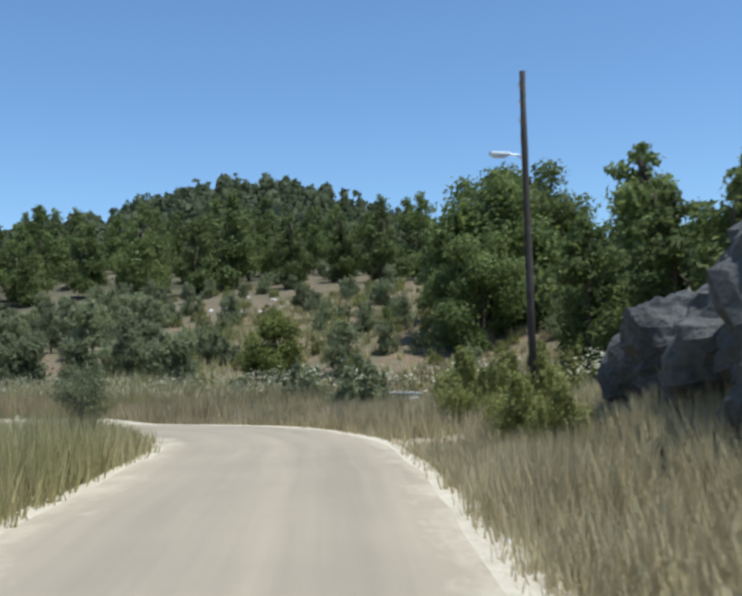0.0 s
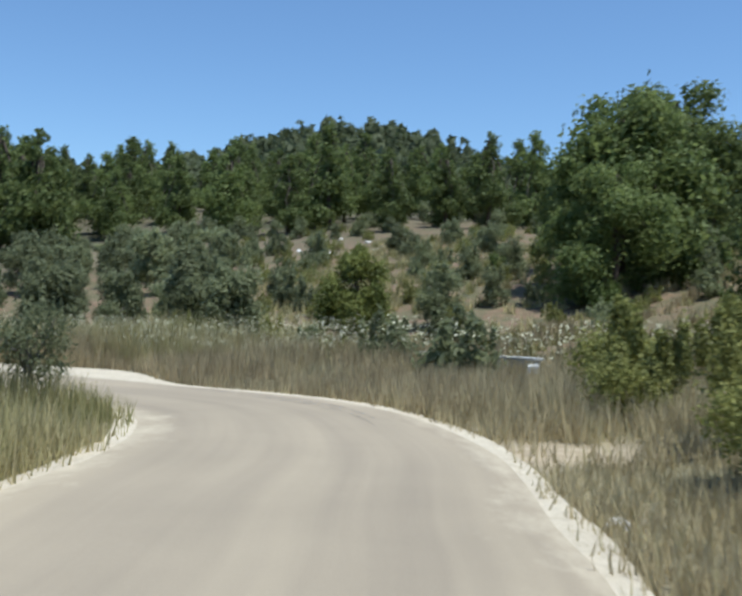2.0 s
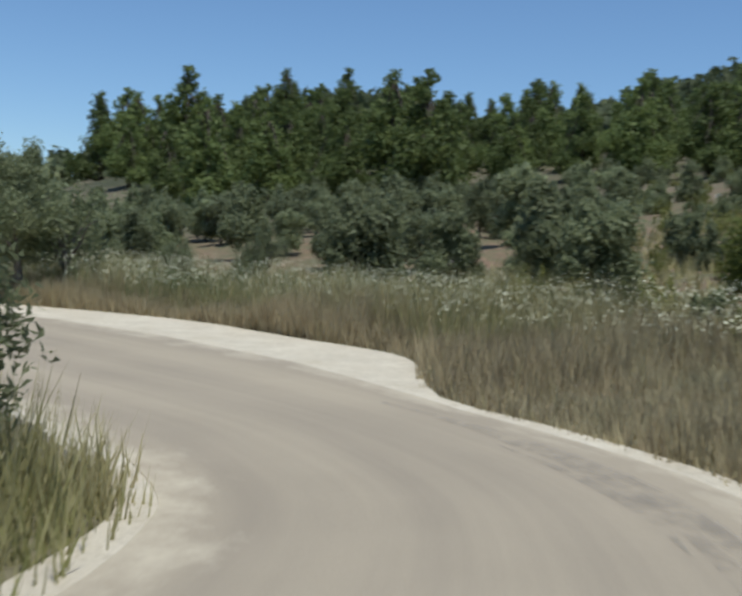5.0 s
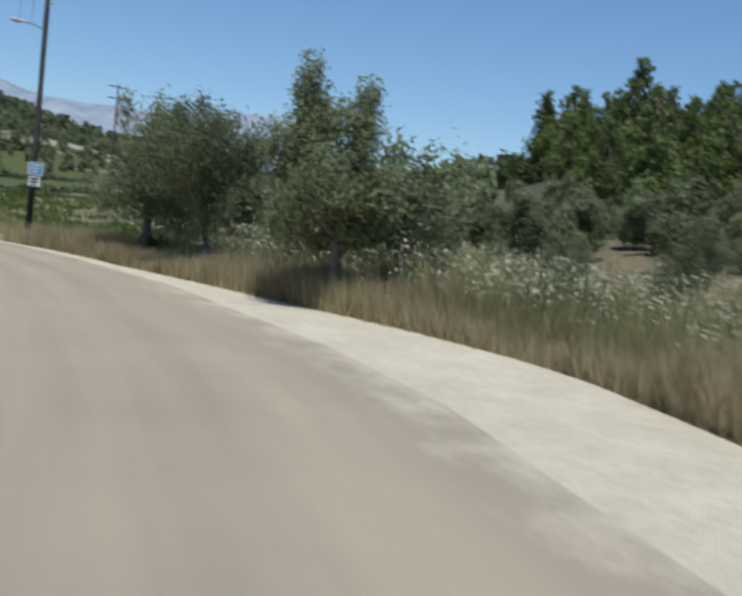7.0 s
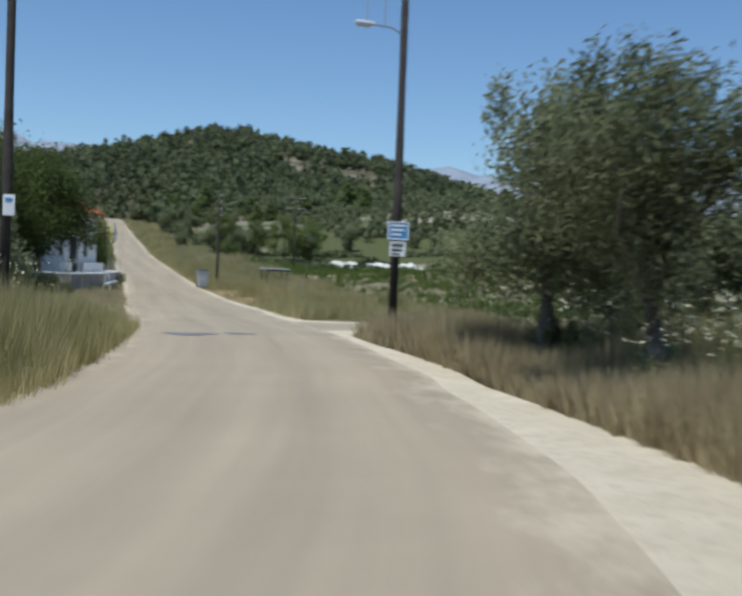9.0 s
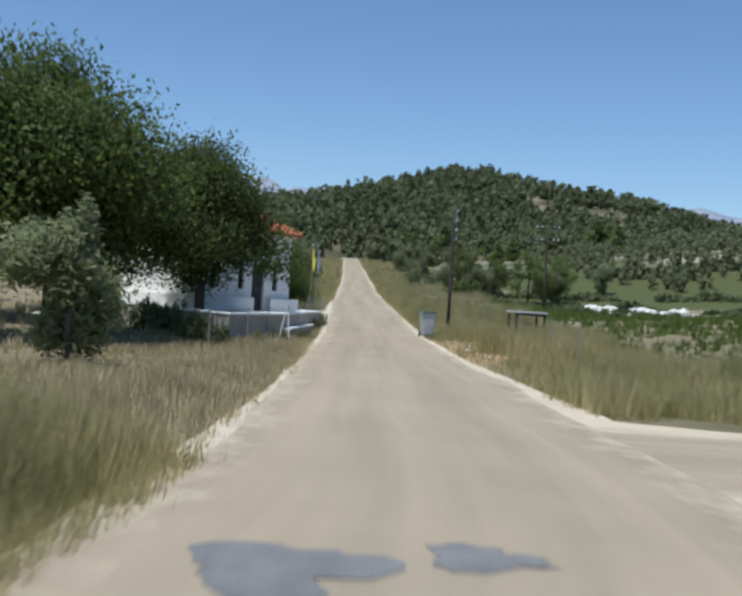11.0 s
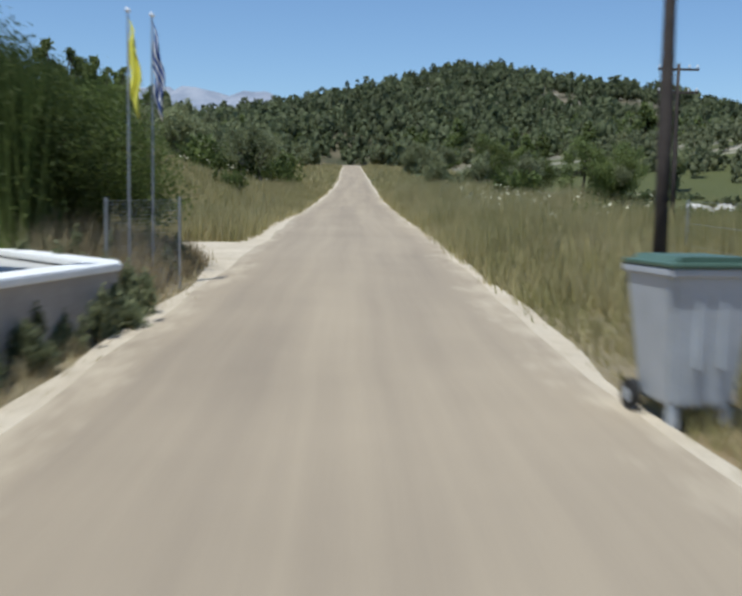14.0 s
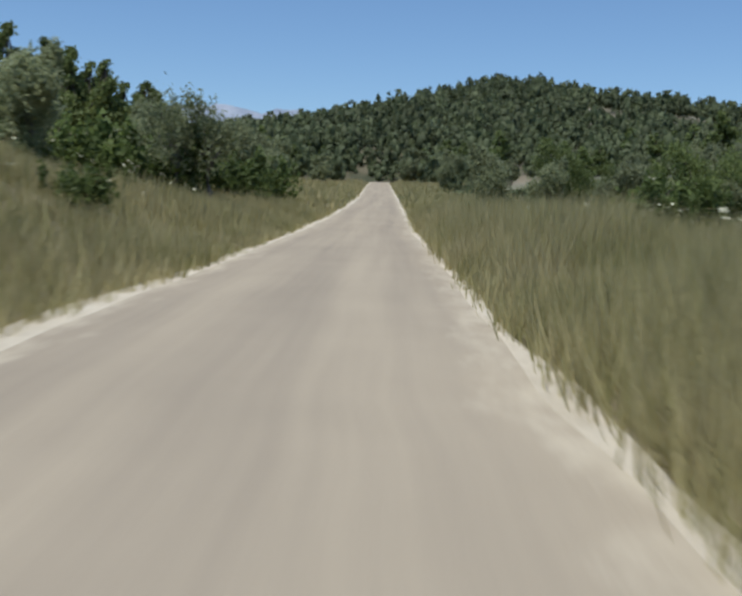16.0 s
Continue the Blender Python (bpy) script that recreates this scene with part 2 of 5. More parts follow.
def spline(pts, step):
    p = np.array(pts, float)
    out = []
    for i in range(len(p) - 1):
        a, b, c, d = p[max(i - 1, 0)], p[i], p[i + 1], p[min(i + 2, len(p) - 1)]
        la, lb, lc = (max(np.linalg.norm(v[:2]), 1e-3) for v in (b - a, c - b, d - c))
        mb = (c - b) / lb if i == 0 else ((b - a) / la * lb + (c - b) / lb * la) / (la + lb)
        mc = (c - b) / lb if i == len(p) - 2 else ((c - b) / lb * lc + (d - c) / lc * lb) / (lb + lc)
        n = max(2, int(lb / step))
        for t in np.arange(n) / n:
            out.append((2 * t**3 - 3 * t**2 + 1) * b + (t**3 - 2 * t**2 + t) * lb * mb + (3 * t**2 - 2 * t**3) * c + (t**3 - t**2) * lb * mc)
    out.append(p[-1])
    return np.array(out)


LINE = spline(CENTRE, 0.5)
TAN = np.gradient(LINE[:, :2], axis=0)
TAN /= np.linalg.norm(TAN, axis=1, keepdims=True)
SIDE = np.stack([TAN[:, 1], -TAN[:, 0]], 1)  # to the right of the way


def along(*stops):
    """A value along the road from (x, y, value) at places on its centre line."""
    at = [int(np.argmin(((LINE[:, :2] - (x, y)) ** 2).sum(1))) for x, y, _ in stops]
    return np.interp(np.arange(len(LINE)), at, [v for _, _, v in stops])


# half widths of the asphalt, right and left of the centre line, and of the gravel strips outside it
HALVES = along((-70, -37.5, 2.05), (-30, -44.6, 2.0), (-22, -45.5, 2.2), (-16, -45.9, 2.05), (-12.2, -45, 1.95), (-9.9, -42.6, 1.85), (-8.1, -39.2, 2.75), (-6.3, -35.1, 3.15), (-4.5, -30.8, 3.2), (-2.8, -25.7, 3.0), (-1.4, -20.5, 2.8), (-0.4, -14, 2.55),
               (0.2, -8, 2.4), (0.4, 0, 2.6), (0.5, 6, 2.55), (0.5, 12, 2.3), (0.55, 18, 2.05), (0.55, 24, 1.85), (0.5, 36, 1.95), (0.45, 48, 2.05), (0.5, 66, 1.95), (0.7, 100, 1.85), (0.6, 220, 1.85))
HALVES_L = along((-70, -37.5, 2.5), (-22, -45.5, 2.5), (-16, -45.9, 2.3), (-12.2, -45, 2.3), (-6.3, -35.1, 2.3), (0.2, -8, 2.35), (0.5, 12, 2.3), (0.55, 18, 2.1), (0.55, 24, 1.9),
                 (0.5, 30, 1.9), (0.5, 36, 2.0), (0.45, 48, 2.0), (0.45, 56, 1.95), (0.5, 66, 1.9), (0.7, 100, 1.8), (0.6, 220, 1.85))
VERGE_R = along((-70, -37.5, 0.32), (-12.2, -45, 0.30), (-9.9, -42.6, 0.25), (-1.4, -20.5, 0.3), (0.2, -8, 0.5), (0.5, 6, 0.42), (0.5, 12, 0.32), (0.55, 24, 0.20), (0.5, 36, 0.25), (0.6, 220, 0.2))
VERGE_L = along((-70, -37.5, 0.30), (0.2, -8, 0.28), (0.55, 24, 0.15), (0.5, 30, 0.2), (0.5, 36, 0.6), (0.45, 48, 0.55), (0.45, 56, 0.3), (0.6, 220, 0.2))


def road_near(x, y):
    """For arrays: signed distance from the centre line (right positive), height of the road there and the index along it."""
    x, y = np.asarray(x, float), np.asarray(y, float)
    flat = np.stack([x.ravel(), y.ravel()], 1)
    best, idx = np.empty(len(flat)), np.empty(len(flat), int)
    rough, fine = LINE[::10, :2], np.arange(-10, 11)
    for s in range(0, len(flat), 20000):
        f = flat[s : s + 20000]
        first = ((f[:, :1] - rough[None, :, 0]) ** 2 + (f[:, 1:] - rough[None, :, 1]) ** 2).argmin(1) * 10
        near = np.clip(first[:, None] + fine, 0, len(LINE) - 1)
        d2 = (f[:, :1] - LINE[near, 0]) ** 2 + (f[:, 1:] - LINE[near, 1]) ** 2
        pick = d2.argmin(1)
        idx[s : s + 20000] = near[np.arange(len(f)), pick]
        best[s : s + 20000] = np.sqrt(d2[np.arange(len(f)), pick])
    off = flat - LINE[idx, :2]
    sign = np.where((off * SIDE[idx]).sum(1) >= 0, 1.0, -1.0)
    return (best * sign).reshape(x.shape), LINE[idx, 2].reshape(x.shape), idx.reshape(x.shape)


def bump2(x, y, cx, cy, sx, sy, h):
    return h * np.exp(-0.5 * ((x - cx) / sx) ** 2 - 0.5 * ((y - cy) / sy) ** 2)


def dome(x, y, cx, cy, r, h):
    return h * np.exp(-0.5 * (((x - cx) ** 2 + (y - cy) ** 2) / r**2) ** 2)


def wave(x, y):
    return (np.sin(x * 0.61 + 1.3 * np.sin(y * 0.37)) * np.sin(y * 0.53 + 1.1 * np.sin(x * 0.29)) + 0.5 * np.sin(x * 1.7 + y * 0.9) * np.sin(y * 1.9 - x * 0.7))


def hills(x, y):
    peak = np.where(x < 84, 62.0, 50.0)
    z = (54.0 * np.exp(-0.5 * ((x - 80) / np.where(x < 80, 235, 270)) ** 2) + 19.5 * np.exp(-0.5 * ((x - 84) / peak) ** 2)) * smooth(190, 600, y)
    z = z * (1 + 0.05 * np.sin(x * 0.05 + 1.5 * np.sin(y * 0.021)) * smooth(200, 300, y))
    z = z + bump2(x, y, 122, -45, 50, 46, 11.0) + bump2(x, y, 62, -62, 30, 20, 3.2)
    z = z + bump2(x, y, 290, -52, 80, 48, 48) + bump2(x, y, 265, 70, 80, 42, 42) + bump2(x, y, 114, 16, 30, 22, 10.0) + bump2(x, y, 300, -190, 110, 80, 34)
    z = z + bump2(x, y, -8, -92, 45, 20, 4) + bump2(x, y, 78, 182, 26, 40, 8)
    z = z + bump2(x, y, -34, 84, 18, 26, 3.3) + bump2(x, y, -42, 142, 30, 30, 6)
    far = dome(x, y, 1256, 2340, 560, 245) + bump2(x, y, 1513, 2184, 105, 200, 55) + bump2(x, y, 2250, 1650, 380, 380, 130) + dome(x, y, 700, 3000, 450, 170)
    far = far + dome(x, y, -260, 2900, 420, 270) + bump2(x, y, -800, 2900, 300, 350, 190) + bump2(x, y, 2600, 900, 600, 500, 200)
    far = far * (1 + 0.03 * np.sin(x * 0.013 + 2 * np.sin(y * 0.006)) + 0.03 * np.sin(x * 0.035 + y * 0.02) + 0.015 * np.sin(x * 0.08 + 2 * np.sin(y * 0.03)))
    return z + far + bump2(x, y, -3000, -500, 600, 2000, 260) + bump2(x, y, 300, -3000, 2500, 600, 240)


BRANCHES = [((0.5, 4, 9, 16, 30), (-4.6, -4.9, -5.4, -6.5, -9), (-0.22, -0.2, -0.12, 0, 0), 2.4), ((-20, -10, -5, -1.5), (40, 38, 37.2, 36.5), (0.8, 0.6, 0.5, 0.42), 1.7)]


def ground_z(x, y):
    x, y = np.asarray(x, float), np.asarray(y, float)
    d, rz, _ = road_near(x, y)
    a = np.abs(d)
    rough = 0.12 * wave(x, y) * smooth(3.5, 7, a)
    base = rz * (1 - smooth(70, 420, a))
    base = base * (1 - 0.8 * smooth(6, 25, d) * smooth(40, 60, y) * (1 - smooth(105, 165, y)))  # the low field
    z = base + hills(x, y) * smooth(6, 30, a) + rough
    # the cut bank on the outside of the bend's approach, and low banks further on
    z = z + smooth(3.0, 9, d) * smooth(-11, -22, x) * smooth(-30, -40, y) * 1.9
    z = z + smooth(3.6, 6.0, -d) * smooth(44, 52, y) * (1 - smooth(100, 130, y)) * 0.45
    z = z + smooth(3.5, 13, -d) * smooth(41, 50, y) * (1 - smooth(62, 84, y)) * 2.4  # the rising hay field
    lay = smooth(-45.5, -44, y) * (1 - smooth(-22, -15, y)) * smooth(2.0, 2.6, d)  # level ground under the lay-by
    z = z * (1 - lay * (1 - smooth(6.5, 9.0, a))) + (rz - 0.05) * lay * (1 - smooth(6.5, 9.0, a))
    for xs, ys, zs, half in BRANCHES:
        across = np.abs(y - np.interp(x, xs, ys))
        level = rz + smooth(3, 12, a) * (np.interp(x, xs, zs) - rz) - 0.05
        w = (1 - smooth(half + 0.4, half + 2.2, across)) * (x > xs[0]) * (x < xs[-1])
        z = z * (1 - w) + level * w
    edge = 3.3 - 0.5 * smooth(12, 20, y)
    return np.where(a < edge + 1.5, np.minimum(z, rz - 0.06 + smooth(edge, edge + 1.5, a) * (z - rz + 0.06)), z)


# ---- helpers for building ----
def mesh_of(name, verts, faces, mats, smooth_shade=False, mat_index=None):
    me = bpy.data.meshes.new(name)
    v = np.asarray(verts, np.float32)
    me.vertices.add(len(v))
    me.vertices.foreach_set("co", v.ravel())
    if isinstance(faces, np.ndarray):
        n, w = faces.shape
        me.loops.add(n * w)
        me.loops.foreach_set("vertex_index", faces.astype(np.int32).ravel())
        me.polygons.add(n)
        me.polygons.foreach_set("loop_start", np.arange(n, dtype=np.int32) * w)
    else:
        me.from_pydata([tuple(p) for p in verts], [], faces) if not len(me.vertices) else None
    for m in mats if isinstance(mats, (list, tuple)) else [mats]:
        me.materials.append(m)
    if mat_index is not None:
        me.polygons.foreach_set("material_index", np.asarray(mat_index, np.int32))
    me.update(calc_edges=True)
    me.validate()
    me.polygons.foreach_set("use_smooth", np.full(len(me.polygons), smooth_shade))
    return me


def part(name, bm, material, parent=None, label="", smooth_shade=False):
    me = bpy.data.meshes.new(name)
    bmesh.ops.recalc_face_normals(bm, faces=bm.faces)
    bm.to_mesh(me)
    bm.free()
    me.materials.append(material)
    if smooth_shade:
        for p in me.polygons:
            p.use_smooth = True
    ob = new(name, me)
    ob.parent = parent
    if label:
        tagged(ob, label)
    return ob


def empty(name, m, label, category, group="", kind=""):
    ob = new(name)
    ob.empty_display_size = 0.2
    ob.matrix_world = m
    return tagged(ob, label, category, group, kind)


def box(bm, x0, x1, y0, y1, z0, z1, bevel=0.0):
    made = bmesh.ops.create_cube(bm, size=1.0)["verts"]
    bmesh.ops.transform(bm, verts=made, matrix=Matrix.Translation(((x0 + x1) / 2, (y0 + y1) / 2, (z0 + z1) / 2)) @ Matrix.Diagonal((x1 - x0, y1 - y0, z1 - z0, 1)))
    if bevel:
        edges = list({e for v in made for e in v.link_edges})
        bmesh.ops.bevel(bm, geom=edges, offset=bevel, segments=2, affect="EDGES", profile=0.6)


def tube(bm, pts, radii, n=8, cap=True):
    """A tube along points, with a radius at each."""
    rings = []
    for i, p in enumerate(pts):
        p = Vector(p)
        d = (Vector(pts[min(i + 1, len(pts) - 1)]) - Vector(pts[max(i - 1, 0)])).normalized()
        q = d.to_track_quat("Z", "Y")
        r = radii[i] if isinstance(radii, (list, tuple)) else radii
        rings.append([bm.verts.new(p + q @ Vector((r * math.cos(a), r * math.sin(a), 0))) for a in np.arange(n) * 2 * math.pi / n])
    for a, b in zip(rings, rings[1:]):
        for j in range(n):
            bm.faces.new((a[j], a[(j + 1) % n], b[(j + 1) % n], b[j]))
    if cap:
        bm.faces.new(rings[0][::-1])
        bm.faces.new(rings[-1])


# ---- ground ----
def axis(core0, core1, step, far0, far1):
    mid = list(np.arange(core0, core1 + step, step))
    lo, hi, s, g = [], [], step, 1.085
    p = core0
    while p > far0:
        s *= g
        p -= s
        lo.append(p)
    p, s = mid[-1], step
    while p < far1:
        s *= g
        p += s
        hi.append(p)
    return np.array(lo[::-1] + mid + hi)


gx, gy = axis(-42, 30, 0.7, -4200, 4200), axis(-62, 62, 0.7, -4200, 4200)
GX, GY = np.meshgrid(gx, gy)
GZ = ground_z(GX, GY)
nx, ny = len(gx), len(gy)
ii = (np.arange(ny - 1)[:, None] * nx + np.arange(nx - 1)[None]).ravel()
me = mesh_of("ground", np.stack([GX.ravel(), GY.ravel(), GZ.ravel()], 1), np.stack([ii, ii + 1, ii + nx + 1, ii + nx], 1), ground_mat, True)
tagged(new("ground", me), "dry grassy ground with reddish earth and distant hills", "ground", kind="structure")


def strip(name, line, lefts, rights, lift, material, label, category, cols=8, crown=0.0, wob=0.0, seed=1, follow=False):
    """A paved sheet along the road between two offsets, with slightly ragged edges."""
    rng = np.random.default_rng(seed)
    n = len(line)
    tan = np.gradient(line[:, :2], axis=0)
    tan /= np.linalg.norm(tan, axis=1, keepdims=True)
    side = np.stack([tan[:, 1], -tan[:, 0]], 1)
    lefts, rights = np.broadcast_to(lefts, n), np.broadcast_to(rights, n)
    wl, wr = (wob * (np.convolve(rng.normal(size=n + 16), np.hanning(19)[1:-1] / 2.6, "valid") + 0.5 * np.convolve(rng.normal(size=n + 4), np.hanning(7)[1:-1] / 1.5, "valid")) for _ in range(2))
    verts = []
    ts = [j / cols for j in range(cols + 1)]
    if cols > 2:  # upright edges
        ts = [0.0] + ts + [1.0]
    last = len(ts) - 1
    for j, t in enumerate(ts):
        off = (lefts + wl) * (1 - t) + (rights + wr) * t
        z = line[:, 2] + lift + crown * (1 - (2 * t - 1) ** 2)
        if cols > 2 and j in (0, last):
            off, z = off + (-0.03 if j == 0 else 0.03), z - 0.15
        verts.append(np.stack([line[:, 0] + side[:, 0] * off, line[:, 1] + side[:, 1] * off, z], 1))
    cols = last
    v = np.stack(verts, 1).reshape(-1, 3)
    if follow:  # a road that joins another takes its height there
        d, rz, _ = road_near(v[:, 0], v[:, 1])
        v[:, 2] = rz + (v[:, 2] - np.repeat(line[:, 2], cols + 1)) + smooth(3, 12, np.abs(d)) * (np.repeat(line[:, 2], cols + 1) - rz)
    w = cols + 1
    q = (np.arange(n - 1)[:, None] * w + np.arange(cols)[None]).ravel()
    me = mesh_of(name, v, np.stack([q, q + 1, q + w + 1, q + w], 1), material)
    along = np.concatenate([[0], np.cumsum(np.linalg.norm(np.diff(line[:, :2], axis=0), axis=1))])
    across = np.linspace(0, 1, w)[None, :] * (rights - lefts)[:, None] + lefts[:, None]
    if name == "road":  # even wear out to both edges
        across = HALF * np.where(across < 0, across / -lefts[:, None], across / rights[:, None])
    uv = np.stack([across, np.repeat(along[:, None], w, 1)], 2).reshape(-1, 2)
    where = np.empty(len(me.loops), np.int32)
    me.loops.foreach_get("vertex_index", where)
    me.uv_layers.new(name="UVMap").data.foreach_set("uv", uv[where].astype(np.float32).ravel())
    return tagged(new(name, me), label, category, kind="structure")


strip("road", LINE, -HALVES_L, HALVES, 0.0, road_mat, "pale sun-bleached asphalt country road", "road", crown=0.03, wob=0.05)
strip("verge", LINE, -HALVES_L - VERGE_L, HALVES + VERGE_R, -0.005, gravel_mat, "strip of white limestone gravel along the road", "verge", wob=0.06, seed=2)
# the lay-by: its far edge, as offsets from the centre line
far_edge = spline([(-8.0, -43.2, 0), (-6.6, -42.7, 0), (-5.0, -42.3, 0), (-3.4, -41.5, 0), (-1.5, -38.3, 0), (0.1, -35.5, 0), (1.0, -32.2, 0), (1.4, -28.5, 0), (1.75, -25, 0), (2.1, -21, 0), (2.45, -16.5, 0), (2.6, -13.0, 0)], 0.4)
far_d, _, far_i = road_near(far_edge[:, 0], far_edge[:, 1])
lay0, lay1 = int(far_i.min()), int(far_i.max())
LAY = np.zeros(len(LINE))
LAY[lay0:lay1] = [far_d[np.abs(far_i - q).argmin()] for q in range(lay0, lay1)]
LAY[lay0:lay1] = np.convolve(np.pad(LAY[lay0:lay1], 2, "edge"), np.ones(5) / 5, "valid")
strip("lay_by", LINE[lay0:lay1], HALVES[lay0:lay1] - 0.05, np.maximum(LAY[lay0:lay1], HALVES[lay0:lay1]), -0.010, gravel_mat, "white limestone gravel lay-by on the bend", "lay-by", wob=0.08, seed=3)
mid = int(np.argmin(((LINE[:, :2] - (-11.2, -45.0)) ** 2).sum(1)))
for inner, first, last, seed in ((1.02, -7, 4, 6), (1.20, -5, 7, 7), (0.86, -3, 3, 8)):
    smear = LINE[mid + first : mid + last]
    n_ = len(smear)
    taper = 0.10 * np.sin(np.linspace(0.15, math.pi - 0.15, n_))
    strip("tyre_marks", smear, inner - taper, inner + taper, 0.032, road_dark, "dark curved tyre smear on the bend", "tyre marks", cols=2, wob=0.02, seed=seed)
# the side road on the right, and the gravel track on the left
side_line = spline([(0.5, -4.6, -0.22), (4, -4.9, -0.2), (9, -5.4, -0.12), (16, -6.5, 0.0), (30, -9, 0.0)], 0.5)
strip("side_road", side_line, np.interp(side_line[:, 0], [0, 3, 6, 30], [-5.2, -4.0, -2.6, -2.2]), np.interp(side_line[:, 0], [0, 3, 6, 30], [5.6, 4.4, 2.6, 2.2]), -0.001, road_mat, "pale asphalt side road joining on a bend", "road", wob=0.06, seed=4, follow=True)
track_line = spline([(-1.5, 36.5, 0.42), (-5, 37.2, 0.5), (-10, 38.0, 0.6), (-20, 40, 0.8)], 0.5)
strip("track", track_line, np.interp(track_line[:, 0], [-20, -4, -1], [-1.5, -1.8, -3.0]), np.interp(track_line[:, 0], [-20, -4, -1], [1.5, 1.8, 3.0]), -0.009, gravel_mat, "white gravel farm track leaving the road", "track", wob=0.12, seed=5, follow=True)


# ---- trees ----
def leaf_cards(centres, normals, size, rng, aspect=1.6):
    """Small leaf sprays as pointed blades, one at each centre."""
    n = len(centres)
    up = rng.normal(size=(n, 3))
    u = np.cross(normals, up)
    u /= np.linalg.norm(u, axis=1, keepdims=True) + 1e-9
    v = np.cross(normals, u)
    s = size * rng.uniform(0.6, 1.3, (n, 1))
    a, b = u * s * aspect / 2, v * s / 2
    tip = normals * s * 0.15
    tris = np.stack([centres - a * 1.1 - b * 0.9, centres + a * 1.3 - b * 0.3 - tip, centres - a * 0.2 + b * 1.5 + tip], 1)
    return tris.reshape(-1, 3)


def crown_mesh(name, lobes, count, size, material, seed, droop=0.0, shell=0.40, aspect=1.6):
    """Leaf sprays gathered in lobes: (x, y, z, rx, ry, rz, weight)."""
    rng = np.random.default_rng(seed)
    lobes = np.array(lobes, float)
    w = lobes[:, 6] / lobes[:, 6].sum()
    pick = rng.choice(len(lobes), count, p=w)
    d = rng.normal(size=(count, 3))
    d /= np.linalg.norm(d, axis=1, keepdims=True)
    r = shell + (1.15 - shell) * rng.uniform(0, 1, (count, 1)) ** 0.8
    r *= np.where(rng.uniform(0, 1, (count, 1)) < 0.06, rng.uniform(1.0, 1.3, (count, 1)), 1.0)
    # small twigs: gather the sprays round a few hundred twig ends
    twigs = rng.normal(size=(max(40, count // 12), 3))
    twigs /= np.linalg.norm(twigs, axis=1, keepdims=True)
    which = rng.integers(0, len(twigs), count)
    near = twigs[which]
    r *= rng.uniform(0.72, 1.32, (len(twigs), 1))[which]
    d = d * 0.45 + near * 0.75
    d /= np.linalg.norm(d, axis=1, keepdims=True)
    c = lobes[pick, :3] + d * r * lobes[pick, 3:6]
    c[:, 2] -= droop * rng.uniform(0, 1, count)
    nrm = d + 0.7 * rng.normal(size=(count, 3))
    nrm /= np.linalg.norm(nrm, axis=1, keepdims=True)
    v = leaf_cards(c, nrm, size * 1.12, rng, aspect)
    return mesh_of(name, v, np.arange(len(v)).reshape(-1, 3), material)


def limb_path(start, end, rng, bend, n=5):
    p = np.linspace(start, end, n)
    p[1:-1] += rng.normal(size=(n - 2, 3)) * bend
    return [tuple(q) for q in p]


def tree_from(name, lobes, trunk_pts, trunk_r, leaf, bark_m, count, size, seed, label, category, limbs=7, droop=0.0):
    """A tree: an Empty at its foot, with a trunk mesh (with limbs) and a crown mesh."""
    rng = np.random.default_rng(seed)
    root = empty(name, Matrix(), label, category)
    bm = bmesh.new()
    n = len(trunk_pts)
    tube(bm, trunk_pts, [trunk_r * (1.25 - 0.85 * i / (n - 1)) for i in range(n)], 9)
    order = sorted(lobes, key=lambda l: -l[6])[:limbs]
    for l in order:
        a = trunk_pts[min(n - 1, max(1, int(rng.integers(n // 2, n))))]
        pts = limb_path(a, (l[0], l[1], l[2] + 0.2 * l[5]), rng, 0.12 * trunk_r / 0.15)
        tube(bm, pts, [trunk_r * f for f in (0.5, 0.4, 0.3, 0.2, 0.1)], 5, False)
    part("trunk", bm, bark_m, root, smooth_shade=True)
    crown = new("crown", crown_mesh(name + "_crown", lobes, count, size, leaf, seed, aspect=3.0 if leaf is olive_leaf else 1.7))
    crown.parent = root
    return root


def olive_tree(h, seed, count=2600, size=0.16, bushy=0.0, wide=1.0):
    rng = np.random.default_rng(seed)
    lobes = []
    for _ in range(15):
        a, r = rng.uniform(0, 6.283), rng.uniform(0.04, 0.30) * h * wide
        z = rng.uniform(0.42 - 0.22 * bushy, 0.80) * h
        s = rng.uniform(0.09, 0.16) * h
        lobes.append((r * math.cos(a), r * math.sin(a), z, s, s, s * rng.uniform(0.9, 1.5), s * s))
    for _ in range(4):  # shoots standing out of the top
        a, r = rng.uniform(0, 6.283), rng.uniform(0.02, 0.20) * h
        lobes.append((r * math.cos(a), r * math.sin(a), rng.uniform(0.82, 0.95) * h, 0.05 * h, 0.05 * h, 0.12 * h, 0.006 * h * h))
    pts = [(0, 0, -0.15), (0.03, 0.02, 0.15 * h), (rng.normal() * 0.1, rng.normal() * 0.1, 0.3 * h), (rng.normal() * 0.15, rng.normal() * 0.15, 0.5 * h)]
    return tree_from("olive_tree", lobes, pts, 0.032 * h, olive_leaf, pale_bark, count, size, seed, "grey-green olive tree with a loose crown beside the road", "olive tree", 11)


